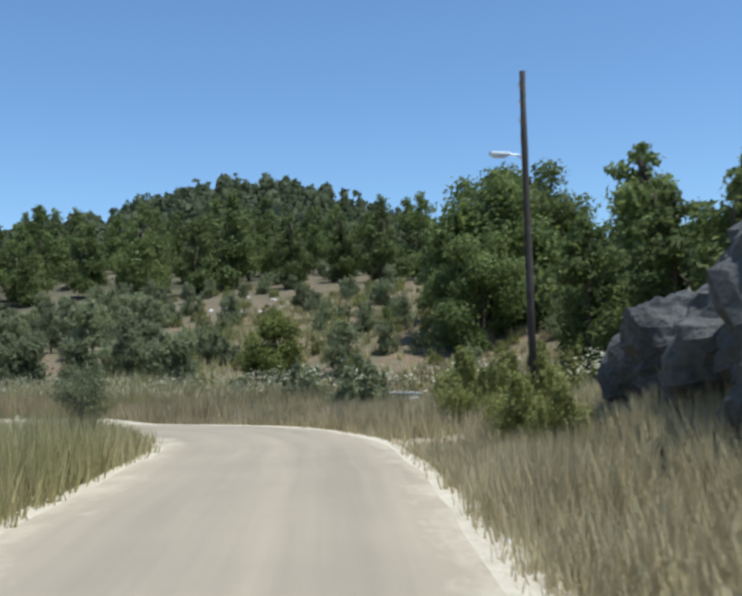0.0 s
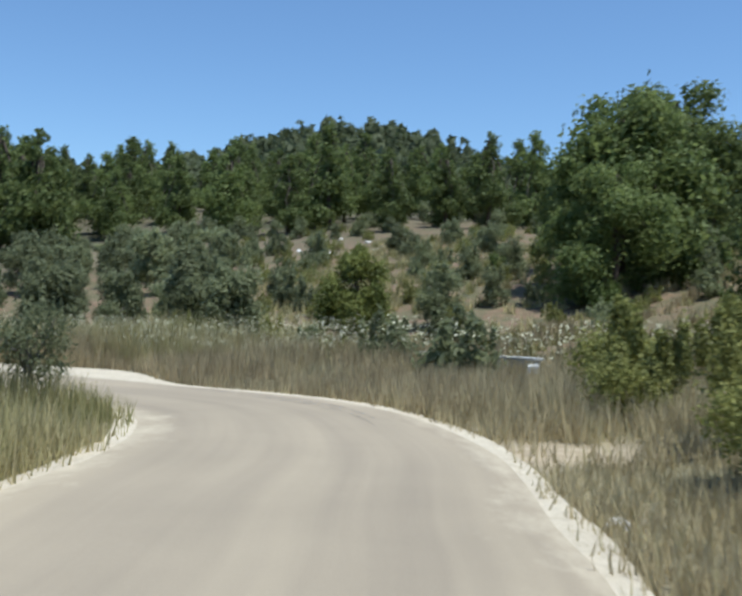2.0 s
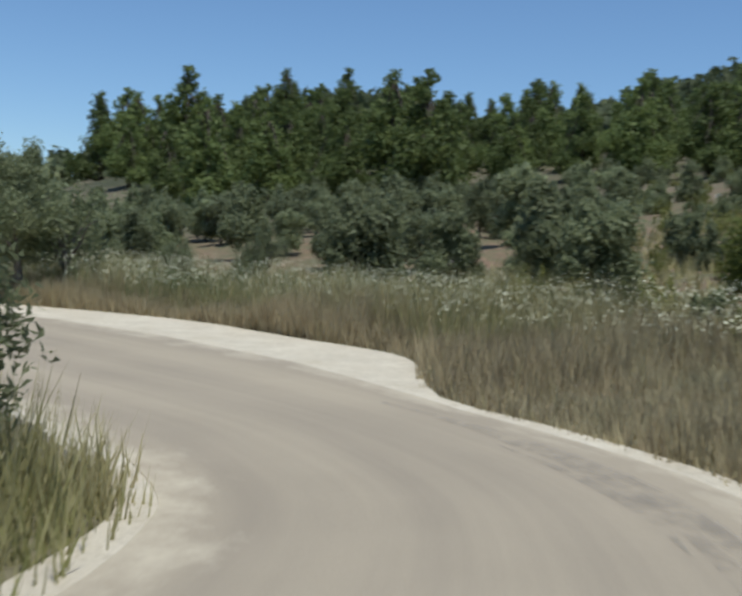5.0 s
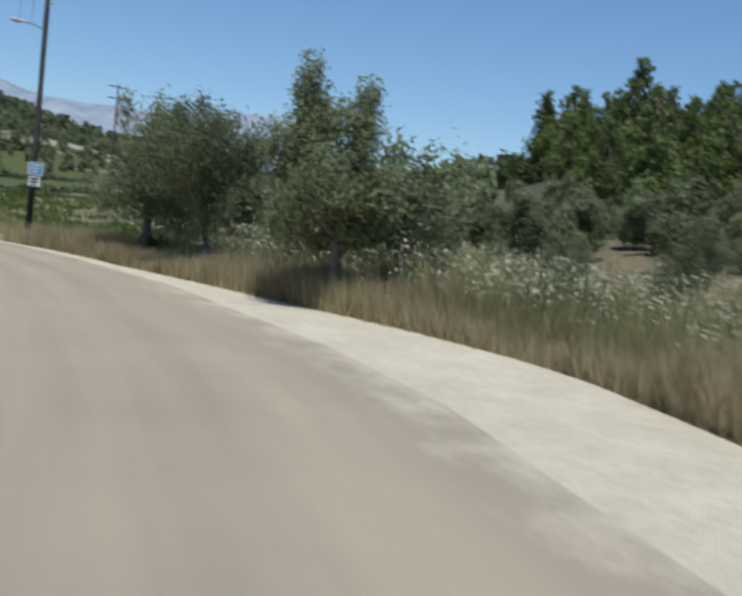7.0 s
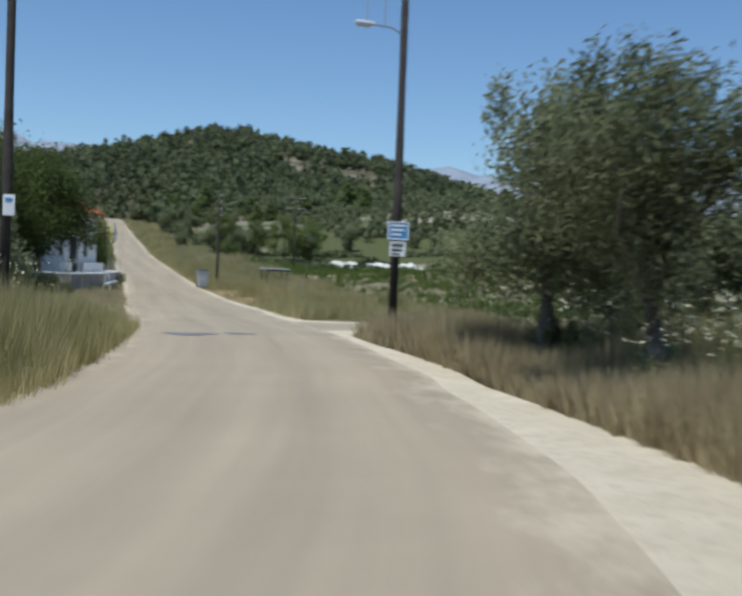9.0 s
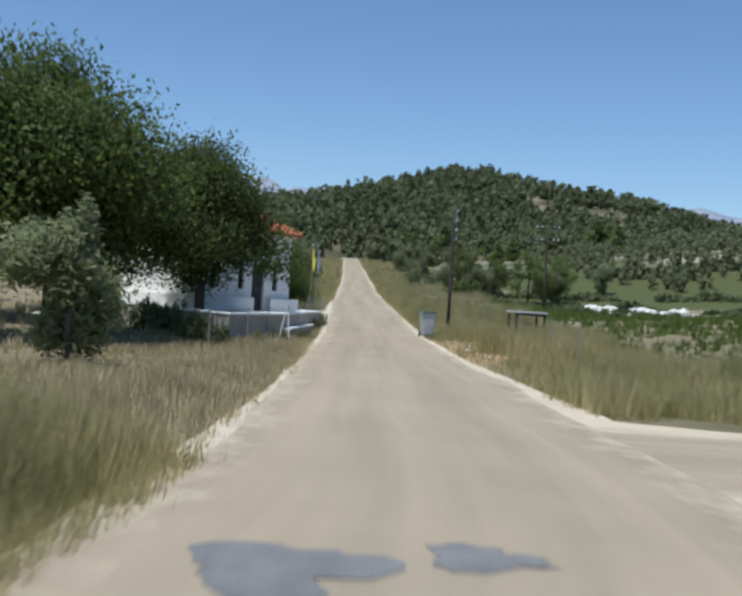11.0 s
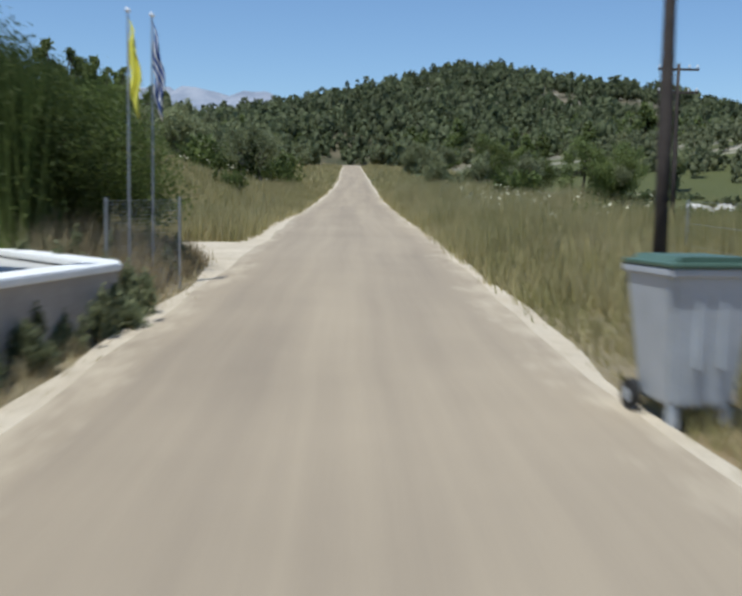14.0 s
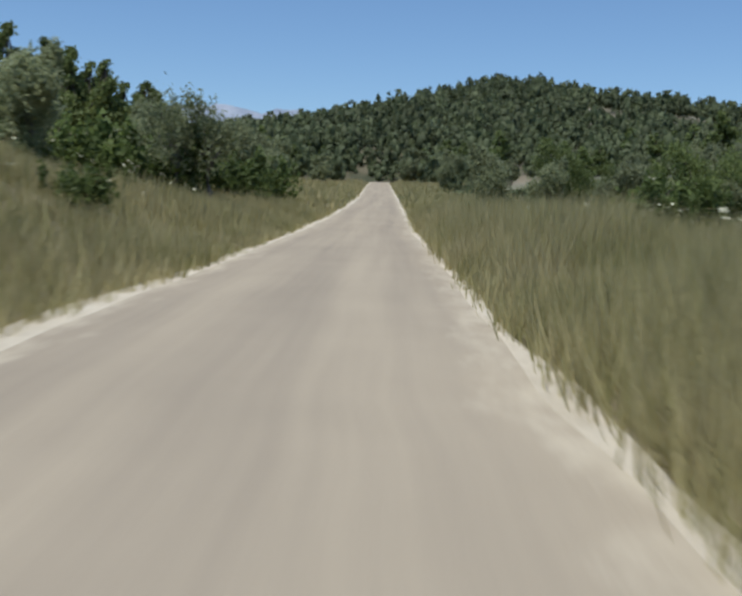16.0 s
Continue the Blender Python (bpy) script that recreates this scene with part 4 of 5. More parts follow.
sign_blue = plain("sign_blue", (0.10, 0.30, 0.55), 0.4, vary=0.08)
lamp_glass = plain("lamp_glass", (0.75, 0.77, 0.78), 0.2, vary=0.05)


def arch_outline(w, h, n=10):
    """Outline of an arched opening, its foot at the origin."""
    r = w / 2
    pts = [(-r, 0), (r, 0)]
    pts += [(r * math.cos(a), h - r + r * math.sin(a)) for a in np.linspace(0, math.pi, n)]
    return pts


def prism(bm, outline, y0, y1):
    """An outline in x and z drawn out along y."""
    a = [bm.verts.new((x, y0, z)) for x, z in outline]
    b = [bm.verts.new((x, y1, z)) for x, z in outline]
    n = len(outline)
    bm.faces.new(a)
    bm.faces.new(b[::-1])
    for i in range(n):
        bm.faces.new((a[i], b[i], b[(i + 1) % n], a[(i + 1) % n]))


def ring(bm, outer, inner, y0, y1):
    """A frame between two outlines of as many points, drawn out along y."""
    n = len(outer)
    v = [[bm.verts.new((x, y, z)) for x, z in o] for o in (outer, inner) for y in (y0, y1)]
    for i in range(n):
        j = (i + 1) % n
        bm.faces.new((v[0][i], v[0][j], v[2][j], v[2][i]))
        bm.faces.new((v[1][i], v[3][i], v[3][j], v[1][j]))
        bm.faces.new((v[0][i], v[1][i], v[1][j], v[0][j]))
        bm.faces.new((v[2][i], v[2][j], v[3][j], v[3][i]))


def wall_with_holes(bm, length, height, thick, holes):
    """A wall along x (0 to length), its outer face at y = 0, with box or arched holes (centre, foot, width, height, arched)."""
    xs = sorted({0.0, length, *[c - w / 2 for c, _, w, _, _ in holes], *[c + w / 2 for c, _, w, _, _ in holes]})
    for x0, x1 in zip(xs, xs[1:]):
        mid = (x0 + x1) / 2
        cut = [h for h in holes if abs(h[0] - mid) < h[2] / 2]
        if not cut:
            prism(bm, [(x0, 0), (x1, 0), (x1, height), (x0, height)], 0, thick)
            continue
        c, foot, w, h, arched = cut[0]
        if foot > 0.01:
            prism(bm, [(x0, 0), (x1, 0), (x1, foot), (x0, foot)], 0, thick)
        top = arch_outline(w, h)[2:][::-1] if arched else [(-w / 2, h), (w / 2, h)]
        prism(bm, [(c + x, foot + z) for x, z in top] + [(x1, height), (x0, height)], 0, thick)
    bmesh.ops.remove_doubles(bm, verts=bm.verts, dist=0.0005)


CHAPEL = Matrix.Translation((-6.45, 20.4, 0.10)) @ Matrix.Rotation(math.atan2(0.82, 0.57), 4, "Z")
LEN, WID, EAVE = 5.75, 4.1, 3.72


def chapel():
    root = empty("chapel", CHAPEL, "small whitewashed chapel with a red tiled hip roof", "chapel")
    front = [(LEN - 0.98, 1.42, 0.34, 1.0, True), (LEN - 2.08, 0.42, 0.78, 2.05, False), (LEN - 3.15, 1.42, 0.34, 1.0, True), (LEN - 4.75, 1.42, 0.34, 1.0, True)]
    bm = bmesh.new()
    wall_with_holes(bm, LEN, EAVE, 0.35, front)
    part("front_wall", bm, whitewash, root)
    for name, m, length in (("end_wall", pose(0, WID, 0, 0, 0, -90), WID - 0.35), ("end_wall", pose(LEN, 0.35, 0, 0, 0, 90), WID - 0.35), ("back_wall", pose(LEN - 0.35, WID, 0, 0, 0, 180), LEN - 0.7)):
        bm = bmesh.new()
        wall_with_holes(bm, length, EAVE, 0.35, [])
        part(name, bm, whitewash, root).matrix_basis = m
    # plinth bench round the foot, open at the door
    for x0, x1, y0, y1 in ((-0.32, LEN - 2.6, -0.30, -0.003), (LEN - 1.56, LEN + 0.32, -0.30, -0.003), (-0.32, -0.003, 0.0, WID + 0.3), (LEN + 0.003, LEN + 0.32, 0.0, WID + 0.3)):
        part("bench", (bm := bmesh.new(), box(bm, x0, x1, y0, y1, 0.0, 1.10, 0.03))[0], whitewash, root, "whitewashed stone bench along the wall")
    bm = bmesh.new()
    box(bm, LEN - 2.62, LEN - 1.54, -0.55, 0.0, 0.0, 0.20, 0.02)
    box(bm, LEN - 2.55, LEN - 1.6, -0.28, 0.02, 0.20, 0.40, 0.02)
    part("step", bm, concrete, root)
    door = part("door", (bm := bmesh.new(), box(bm, LEN - 2.46, LEN - 1.70, 0.10, 0.16, 0.42, 2.46, 0.01))[0], dark_door, root, "dark painted double door, shut")
    for x0, x1 in ((LEN - 2.42, LEN - 2.10), (LEN - 2.06, LEN - 1.74)):
        for z0, z1 in ((0.55, 1.30), (1.42, 2.36)):
            part("panel", (bm := bmesh.new(), box(bm, x0, x1, 0.075, 0.1, z0, z1, 0.012))[0], dark_door, door)
    part("handle", (bm := bmesh.new(), box(bm, LEN - 2.055, LEN - 2.025, 0.03, 0.08, 1.36, 1.5, 0.008))[0], steel, door)
    for c, foot, w, h, _ in (front[0], front[2], front[3]):
        win = part("window", (bm := bmesh.new(), prism(bm, [(c + x, foot + z) for x, z in arch_outline(w - 0.02, h - 0.01)], 0.12, 0.14))[0], window_glass, root, "narrow dark arched window")
        bm = bmesh.new()
        ring(bm, [(c + x * 0.98, foot + 0.005 + z * 0.99) for x, z in arch_outline(w, h)], [(c + x, foot + 0.04 + z) for x, z in arch_outline(w - 0.08, h - 0.08)], 0.09, 0.119)
        part("window_frame", bm, dark_door, win)
        part("bar", (bm := bmesh.new(), box(bm, c - 0.012, c + 0.012, 0.085, 0.118, foot + 0.03, foot + h - 0.03))[0], dark_door, win)
        part("window_sill", (bm := bmesh.new(), box(bm, c - w / 2 - 0.05, c + w / 2 + 0.05, -0.05, 0.09, foot - 0.05, foot - 0.002, 0.01))[0], whitewash, win)
    # round niche over the door
    bm = bmesh.new()
    o = [(LEN - 2.08 + 0.20 * math.cos(a), 2.85 + 0.20 * math.sin(a)) for a in np.arange(16) * math.pi / 8]
    i = [(LEN - 2.08 + 0.13 * math.cos(a), 2.85 + 0.13 * math.sin(a)) for a in np.arange(16) * math.pi / 8]
    ring(bm, o, i, -0.05, -0.002)
    niche = part("niche", bm, whitewash, root, "round white moulding over the door")
    part("disc", (bm := bmesh.new(), prism(bm, i, -0.02, -0.004))[0], dark_door, niche)
    part("lintel", (bm := bmesh.new(), box(bm, LEN - 2.60, LEN - 1.56, -0.06, -0.002, 2.49, 2.60, 0.012))[0], whitewash, root)
    part("cornice", (bm := bmesh.new(), box(bm, -0.14, LEN + 0.14, -0.14, WID + 0.14, EAVE, EAVE + 0.12, 0.03))[0], whitewash, root)
    # hip roof: a deck with courses of half-round tiles
    z0, rise, o = EAVE + 0.12, 1.25, 0.30
    bm = bmesh.new()
    c = [bm.verts.new(p) for p in ((-o, -o, z0), (LEN + o, -o, z0), (LEN + o, WID + o, z0), (-o, WID + o, z0))]
    b = [bm.verts.new(v.co - Vector((0, 0, 0.07))) for v in c]
    r0, r1 = bm.verts.new((WID / 2, WID / 2, z0 + rise)), bm.verts.new((LEN - WID / 2, WID / 2, z0 + rise))
    for f in ((c[0], c[1], r1, r0), (c[1], c[2], r1), (c[2], c[3], r0, r1), (c[3], c[0], r0), (b[3], b[2], b[1], b[0]), (c[0], b[0], b[1], c[1]), (c[1], b[1], b[2], c[2]), (c[2], b[2], b[3], c[3]), (c[3], b[3], b[0], c[0])):
        bm.faces.new(f)
    roof = part("roof", bm, tile_mat, root, "red terracotta tiled hip roof")
    half, run = WID / 2 + o, WID / 2 + o
    slope = math.atan2(rise, run)
    tiles = {}
    for face in range(4):
        length = (LEN if face in (0, 2) else WID) + 2 * o
        for s in np.arange(0.1, length - 0.05, 0.21):
            reach = min(s, length - s, run)
            m = {0: pose(-o + s, -o, z0), 1: pose(LEN + o, -o + s, z0, 0, 0, 90), 2: pose(LEN + o - s, WID + o, z0, 0, 0, 180), 3: pose(-o, WID + o - s, z0, 0, 0, -90)}[face]
            n_rows = max(1, int(reach / math.cos(slope) / 0.42))
            key = n_rows
            if key not in tiles:
                bm = bmesh.new()
                for q in range(n_rows):
                    y0, y1 = q * 0.42 - 0.03, q * 0.42 + 0.43
                    lift = 0.012
                    prof = [(0.085 * math.cos(a), 0.055 * math.sin(a)) for a in np.linspace(0, math.pi, 6)]
                    va = [bm.verts.new((x, y0, z + lift + 0.022)) for x, z in prof]
                    vb = [bm.verts.new((x * 0.85, y1, z * 0.85 + lift)) for x, z in prof]
                    for j in range(5):
                        bm.faces.new((va[j], va[j + 1], vb[j + 1], vb[j]))
                    bm.faces.new(va)
                me = bpy.data.meshes.new("tile_course")
                bm.to_mesh(me)
                bm.free()
                me.materials.append(tile_mat)
                tiles[key] = me
            ob = new("tile_course", tiles[key])
            ob.parent = roof
            ob.matrix_basis = m @ pose(0, 0, 0.01, math.degrees(slope))
    for a, b in (((-o, -o, z0), (WID / 2, WID / 2, z0 + rise)), ((LEN + o, -o, z0), (LEN - WID / 2, WID / 2, z0 + rise)), ((LEN + o, WID + o, z0), (LEN - WID / 2, WID / 2, z0 + rise)), ((-o, WID + o, z0), (WID / 2, WID / 2, z0 + rise)), ((WID / 2, WID / 2, z0 + rise), (LEN - WID / 2, WID / 2, z0 + rise))):
        part("ridge_tile", (bm := bmesh.new(), tube(bm, [Vector(a) + Vector((0, 0, 0.05)), Vector(b) + Vector((0, 0, 0.05))], 0.09, 8))[0], tile_mat, roof)


chapel()


# corners of the terrace: its long front follows the road to a pointed end, then turns back behind the chapel
TERRACE = [(-10.4, 22.6), (-4.2, 12.9), (-2.88, 16.9), (-2.27, 23.0), (-1.80, 26.3), (-1.95, 26.8), (-4.6, 30.3), (-8.6, 28.6)]


def on_terrace(x, y, grow=0.0):
    """For arrays: which points lie on the terrace, or within grow of its edge."""
    inside = np.ones(np.shape(x), bool)
    for (ax, ay), (bx, by) in zip(TERRACE, TERRACE[1:] + TERRACE[:1]):
        inside &= ((bx - ax) * (y - ay) - (by - ay) * (x - ax)) / math.hypot(bx - ax, by - ay) > -grow
    return inside


def terrace():
    """Raised paved platform round the chapel, with a broad whitewashed wall top and a low ledge along its front."""
    root = empty("terrace", Matrix.Translation((-4.0, 21.0, 0.30)), "raised chapel terrace with a whitewashed wall top", "terrace")

    def outline(grow, first=0, last=len(TERRACE)):
        pts = [Vector((x + 4.0, y - 21.0)) for x, y in TERRACE]
        out = []
        for q in range(first, last):
            p, a, b = pts[q], (pts[q] - pts[q - 1]).normalized(), (pts[(q + 1) % len(pts)] - pts[q]).normalized()
            na, nb = Vector((a.y, -a.x)), Vector((b.y, -b.x))
            m = (na + nb).normalized()
            out.append(tuple(p + m * (grow / max(m.dot(na), 0.6))))
        return out

    def slab(bm, pts, z0, z1):
        a, b = [bm.verts.new((x, y, z0)) for x, y in pts], [bm.verts.new((x, y, z1)) for x, y in pts]
        bm.faces.new(a[::-1])
        bm.faces.new(b)
        for i in range(len(pts)):
            bm.faces.new((a[i], a[(i + 1) % len(pts)], b[(i + 1) % len(pts)], b[i]))

    bm = bmesh.new()
    slab(bm, outline(-0.14), -1.1, 0.36)
    part("platform", bm, concrete, root)

    def band(bm, o, i, z0, z1):
        n = len(o)
        v = [[bm.verts.new((x, y, z)) for x, y in p] for p in (o, i) for z in (z0, z1)]
        for a in range(n - 1):
            b = a + 1
            bm.faces.new((v[0][a], v[0][b], v[1][b], v[1][a]))
            bm.faces.new((v[2][a], v[3][a], v[3][b], v[2][b]))
            bm.faces.new((v[1][a], v[1][b], v[3][b], v[3][a]))
            bm.faces.new((v[0][a], v[2][a], v[2][b], v[0][b]))
        for a in (0, n - 1):
            bm.faces.new((v[0][a], v[1][a], v[3][a], v[2][a]))

    bm = bmesh.new()
    band(bm, outline(0.05), outline(-0.13), -0.9, 0.38)
    part("parapet", bm, grey_wall, root, "grey rendered low wall")
    bm = bmesh.new()
    band(bm, outline(0.09), outline(-0.30), 0.382, 0.455)
    bmesh.ops.bevel(bm, geom=[e for e in bm.edges if e.calc_length() > 0.2], offset=0.015, segments=2, affect="EDGES")
    part("coping", bm, white_paint, root, "bright whitewashed wall top")
    bm = bmesh.new()
    band(bm, outline(0.30, 2, 4), outline(0.052, 2, 4), -0.9, -0.10)
    part("ledge", bm, grey_wall, root)
    bm = bmesh.new()
    band(bm, outline(0.34, 2, 4), outline(0.053, 2, 4), -0.098, -0.04)
    part("ledge_coping", bm, white_paint, root, "whitewashed ledge along the foot of the wall")


terrace()


def flag(name, x, y, z, cloth, label, seed, stripes=False):
    root = empty(name, pose(x, y, z), label, "flag")
    part("flagpole", (bm := bmesh.new(), tube(bm, [(0, 0, 0), (0, 0, 1.8), (0, 0, 3.65)], [0.017, 0.015, 0.012], 8))[0], steel, root)
    part("finial", (bm := bmesh.new(), bmesh.ops.create_uvsphere(bm, u_segments=8, v_segments=6, radius=0.035, matrix=Matrix.Translation((0, 0, 3.67))))[0], white_paint, root)
    rng = np.random.default_rng(seed)
    bm = bmesh.new()
    nu, nv = 10, 14
    grid = []
    for j in range(nv + 1):
        row = []
        for i in range(nu + 1):
            u, v = i / nu, j / nv
            # limp cloth: the free edge sags towards the pole in folds
            r = 0.02 + 0.19 * u * (0.55 + 0.45 * math.sin(v * 2.6 + 0.4))
            row.append(bm.verts.new((0.8 * r + 0.02 * math.sin(9 * v + 5 * u), 0.06 * math.sin(11 * u + 2 * v) * u, 3.58 - v * 0.85 - u * 0.45)))
        grid.append(row)
    faces = []
    for j in range(nv):
        for i in range(nu):
            faces.append((bm.faces.new((grid[j][i], grid[j][i + 1], grid[j + 1][i + 1], grid[j + 1][i])), j))
    bmesh.ops.recalc_face_normals(bm, faces=bm.faces)
    if stripes:
        for f, j in faces:
            f.material_index = 1 if j % 3 == 1 else 0
    ob = part("cloth", bm, cloth, root, smooth_shade=True)
    if stripes:
        ob.data.materials.append(white_paint)
    ob.modifiers.new("thick", "SOLIDIFY").thickness = 0.006


flag("flag", -2.40, 29.6, 0.18, yellow_cloth, "limp yellow flag on a grey steel pole", 1)
flag("flag", -2.15, 29.9, 0.18, blue_cloth, "limp blue and white striped flag on a grey steel pole", 2, True)


# ---- wheeled bin ----
def wheeled_bin(x, y, turn):
    root = empty("wheeled_bin", pose(x, y, float(road_near(x, y)[1]) - 0.01, 0, 0, turn) @ Matrix.Scale(1.02, 4), "grey plastic wheeled bin with a green lid", "bin")
    bm = bmesh.new()
    lo, hi = (0.21, 0.22, 0.10), (0.285, 0.32, 0.93)
    a = [bm.verts.new((sx * lo[0], sy * lo[1], lo[2])) for sx, sy in ((-1, -1), (1, -1), (1, 1), (-1, 1))]
    b = [bm.verts.new((sx * hi[0], sy * hi[1], hi[2])) for sx, sy in ((-1, -1), (1, -1), (1, 1), (-1, 1))]
    bm.faces.new(a[::-1])
    bm.faces.new(b)
    for i in range(4):
        bm.faces.new((a[i], a[(i + 1) % 4], b[(i + 1) % 4], b[i]))
    bmesh.ops.bevel(bm, geom=list(bm.edges), offset=0.03, segments=2, affect="EDGES")
    part("body", bm, bin_grey, root)
    part("rim", (bm := bmesh.new(), box(bm, -0.30, 0.30, -0.34, 0.34, 0.90, 0.95, 0.012))[0], bin_grey, root)
    bm = bmesh.new()
    box(bm, -0.305, 0.305, -0.36, 0.33, 0.952, 0.985, 0.012)
    prism(bm, [(-0.27, 0.98), (0.27, 0.98), (0.22, 1.02), (-0.22, 1.02)], -0.30, 0.27)
    part("lid", bm, lid_green, root, "green domed lid, shut")
    part("handle", (bm := bmesh.new(), tube(bm, [(-0.22, 0.36, 0.93), (-0.22, 0.42, 0.95), (0.22, 0.42, 0.95), (0.22, 0.36, 0.93)], 0.014, 6))[0], bin_grey, root)
    part("axle", (bm := bmesh.new(), tube(bm, [(-0.27, 0.22, 0.11), (0.27, 0.22, 0.11)], 0.012, 6))[0], steel, root)
    for sx in (-0.26, 0.26):
        w = part("wheel", (bm := bmesh.new(), tube(bm, [(sx - 0.025, 0.22, 0.11), (sx + 0.025, 0.22, 0.11)], 0.105, 16))[0], rubber, root)
        part("hub", (bm := bmesh.new(), tube(bm, [(sx - 0.03, 0.22, 0.11), (sx + 0.03, 0.22, 0.11)], 0.045, 10))[0], bin_grey, w)
    for sx in (-0.17, 0.17):
        part("foot", (bm := bmesh.new(), box(bm, sx - 0.03, sx + 0.03, -0.2, -0.14, -0.02, 0.11, 0.008))[0], bin_grey, root)
    for sx in (-0.1, 0.06):
        part("rib", (bm := bmesh.new(), box(bm, sx, sx + 0.03, -0.305, -0.27, 0.35, 0.86, 0.006))[0], bin_grey, root)


wheeled_bin(2.68, 22.9, 8)


# ---- poles ----
def utility_pole(x, y, h, label, lean=0.0, lamp=None, sign=False, plate=False, cross=False, loop=False, r=0.11):
    foot = float(ground_z(x, y)) - 0.3
    root = empty("utility_pole", pose(x, y, foot, 0, lean, 0), label, "utility pole")
    h -= foot
    lamp = lamp and (lamp[0], lamp[1], lamp[2] - foot)
    part("post", (bm := bmesh.new(), tube(bm, [(0, 0, 0), (0.01, 0, 0.4 * h), (0, 0.01, 0.8 * h), (0, 0, h)], [r * 1.15, r, r * 0.85, r * 0.75], 12))[0], wood_dark, root, smooth_shade=True)
    if lamp:
        lx, ly, lz = lamp
        arm = part("lamp_arm", (bm := bmesh.new(), tube(bm, [(0, 0, lz - 0.12), (lx * 0.4, ly * 0.4, lz + 0.02), (lx, ly, lz + 0.04)], 0.022, 6))[0], steel, root)
        d = Vector((lx, ly, 0)).normalized()
        bm = bmesh.new()
        box(bm, -0.05, 0.42, -0.09, 0.09, -0.035, 0.055, 0.03)
        head = part("lamp_head", bm, lamp_glass, root, "pale street-lamp head on an arm")
        head.matrix_basis = Matrix.Translation((lx, ly, lz + 0.03)) @ Matrix.Rotation(math.atan2(d.y, d.x), 4, "Z")
        bm = bmesh.new()
        box(bm, 0.05, 0.37, -0.07, 0.07, -0.075, -0.042, 0.012)
        part("lens", bm, lamp_glass, head)
    if loop:
        lx, ly, lz = lamp
        part("conductor_loop", (bm := bmesh.new(), tube(bm, [(lx * 0.95, ly * 0.95, lz + 0.1), (lx * 1.15, ly * 1.15, lz + 0.12), (lx * 1.15, ly * 1.15, lz + 1.5)], 0.014, 6), tube(bm, [(lx * 0.6, ly * 0.6, lz + 0.05), (lx * 0.62, ly * 0.62, lz + 1.5), (lx * 1.15, ly * 1.15, lz + 1.5)], 0.014, 6))[0], steel, root)
    if sign:
        for name, z0, z1, w, mat_, lab in (("notice_board", 2.70, 3.14, 0.265, sign_blue, "small blue and white notice board"), ("notice_board", 2.30, 2.66, 0.20, white_paint, "small white notice board")):
            b = part(name, (bm := bmesh.new(), box(bm, -w, w, -0.19, -0.165, z0, z1, 0.006))[0], mat_, root, lab)
            part("border", (bm := bmesh.new(), ring(bm, [(-w, z0), (w, z0), (w, z1), (-w, z1)], [(-w + 0.03, z0 + 0.03), (w - 0.03, z0 + 0.03), (w - 0.03, z1 - 0.03), (-w + 0.03, z1 - 0.03)], -0.2, -0.191))[0], white_paint, b)
            for q in range(3):
                zz = z1 - 0.12 - q * 0.11
                part("text_bar", (bm := bmesh.new(), box(bm, -w * 0.7, w * (0.7 - 0.2 * q), -0.2, -0.191, zz, zz + 0.05))[0], white_paint if mat_ is sign_blue else wood_dark, b)
            part("clamp", (bm := bmesh.new(), tube(bm, [(0, -0.165, (z0 + z1) / 2), (0, -0.08, (z0 + z1) / 2)], 0.02, 6))[0], steel, b)
    if plate:
        b = part("plate", (bm := bmesh.new(), box(bm, -0.04, 0.16, -0.135, -0.115, 2.55, 2.92, 0.006))[0], white_paint, root, "small white notice plate")
        part("text_bar", (bm := bmesh.new(), box(bm, 0.0, 0.12, -0.143, -0.136, 2.80, 2.86))[0], sign_blue, b)
    if cross:
        for z in (h - 0.25, h - 1.3):
            arm = part("crossarm", (bm := bmesh.new(), box(bm, -0.95, 0.95, -0.05, 0.05, z - 0.05, z + 0.05, 0.01))[0], wood_dark, root)
            for sx in (-0.88, -0.5, 0.5, 0.88):
                part("insulator", (bm := bmesh.new(), tube(bm, [(sx, 0, z + 0.05), (sx, 0, z + 0.12), (sx, 0, z + 0.22)], [0.02, 0.05, 0.03], 8))[0], lamp_glass, arm)
    else:
        for q in range(4):
            z = h - 0.35 - q * 0.42
            part("insulator", (bm := bmesh.new(), tube(bm, [(0.05, 0.02, z), (0.17, 0.02, z), (0.17, 0.02, z + 0.12)], [0.015, 0.02, 0.04], 8))[0], lamp_glass, root)
    return root


utility_pole(-15.95, -51.86, 8.3, "dark wooden utility pole with a street lamp above the bend", lamp=(-0.04, 0.45, 6.3), r=0.095)
utility_pole(3.95, -9.4, 9.7, "dark wooden utility pole with a street lamp and notice boards", lamp=(-0.85, -0.1, 7.3), sign=True, loop=True)
utility_pole(-4.6, -13.5, 8.0, "dark wooden utility pole in the roadside grass", r=0.095, plate=True)
utility_pole(4.05, 27.7, 6.0, "plain dark wooden utility pole behind the bin", r=0.085)
utility_pole(15.5, 61.0, 8.3, "wooden power pole with crossarms in the field", cross=True)
utility_pole(32.0, 40.0, 12.6, "tall power pole with two crossarms beyond the olives", cross=True)


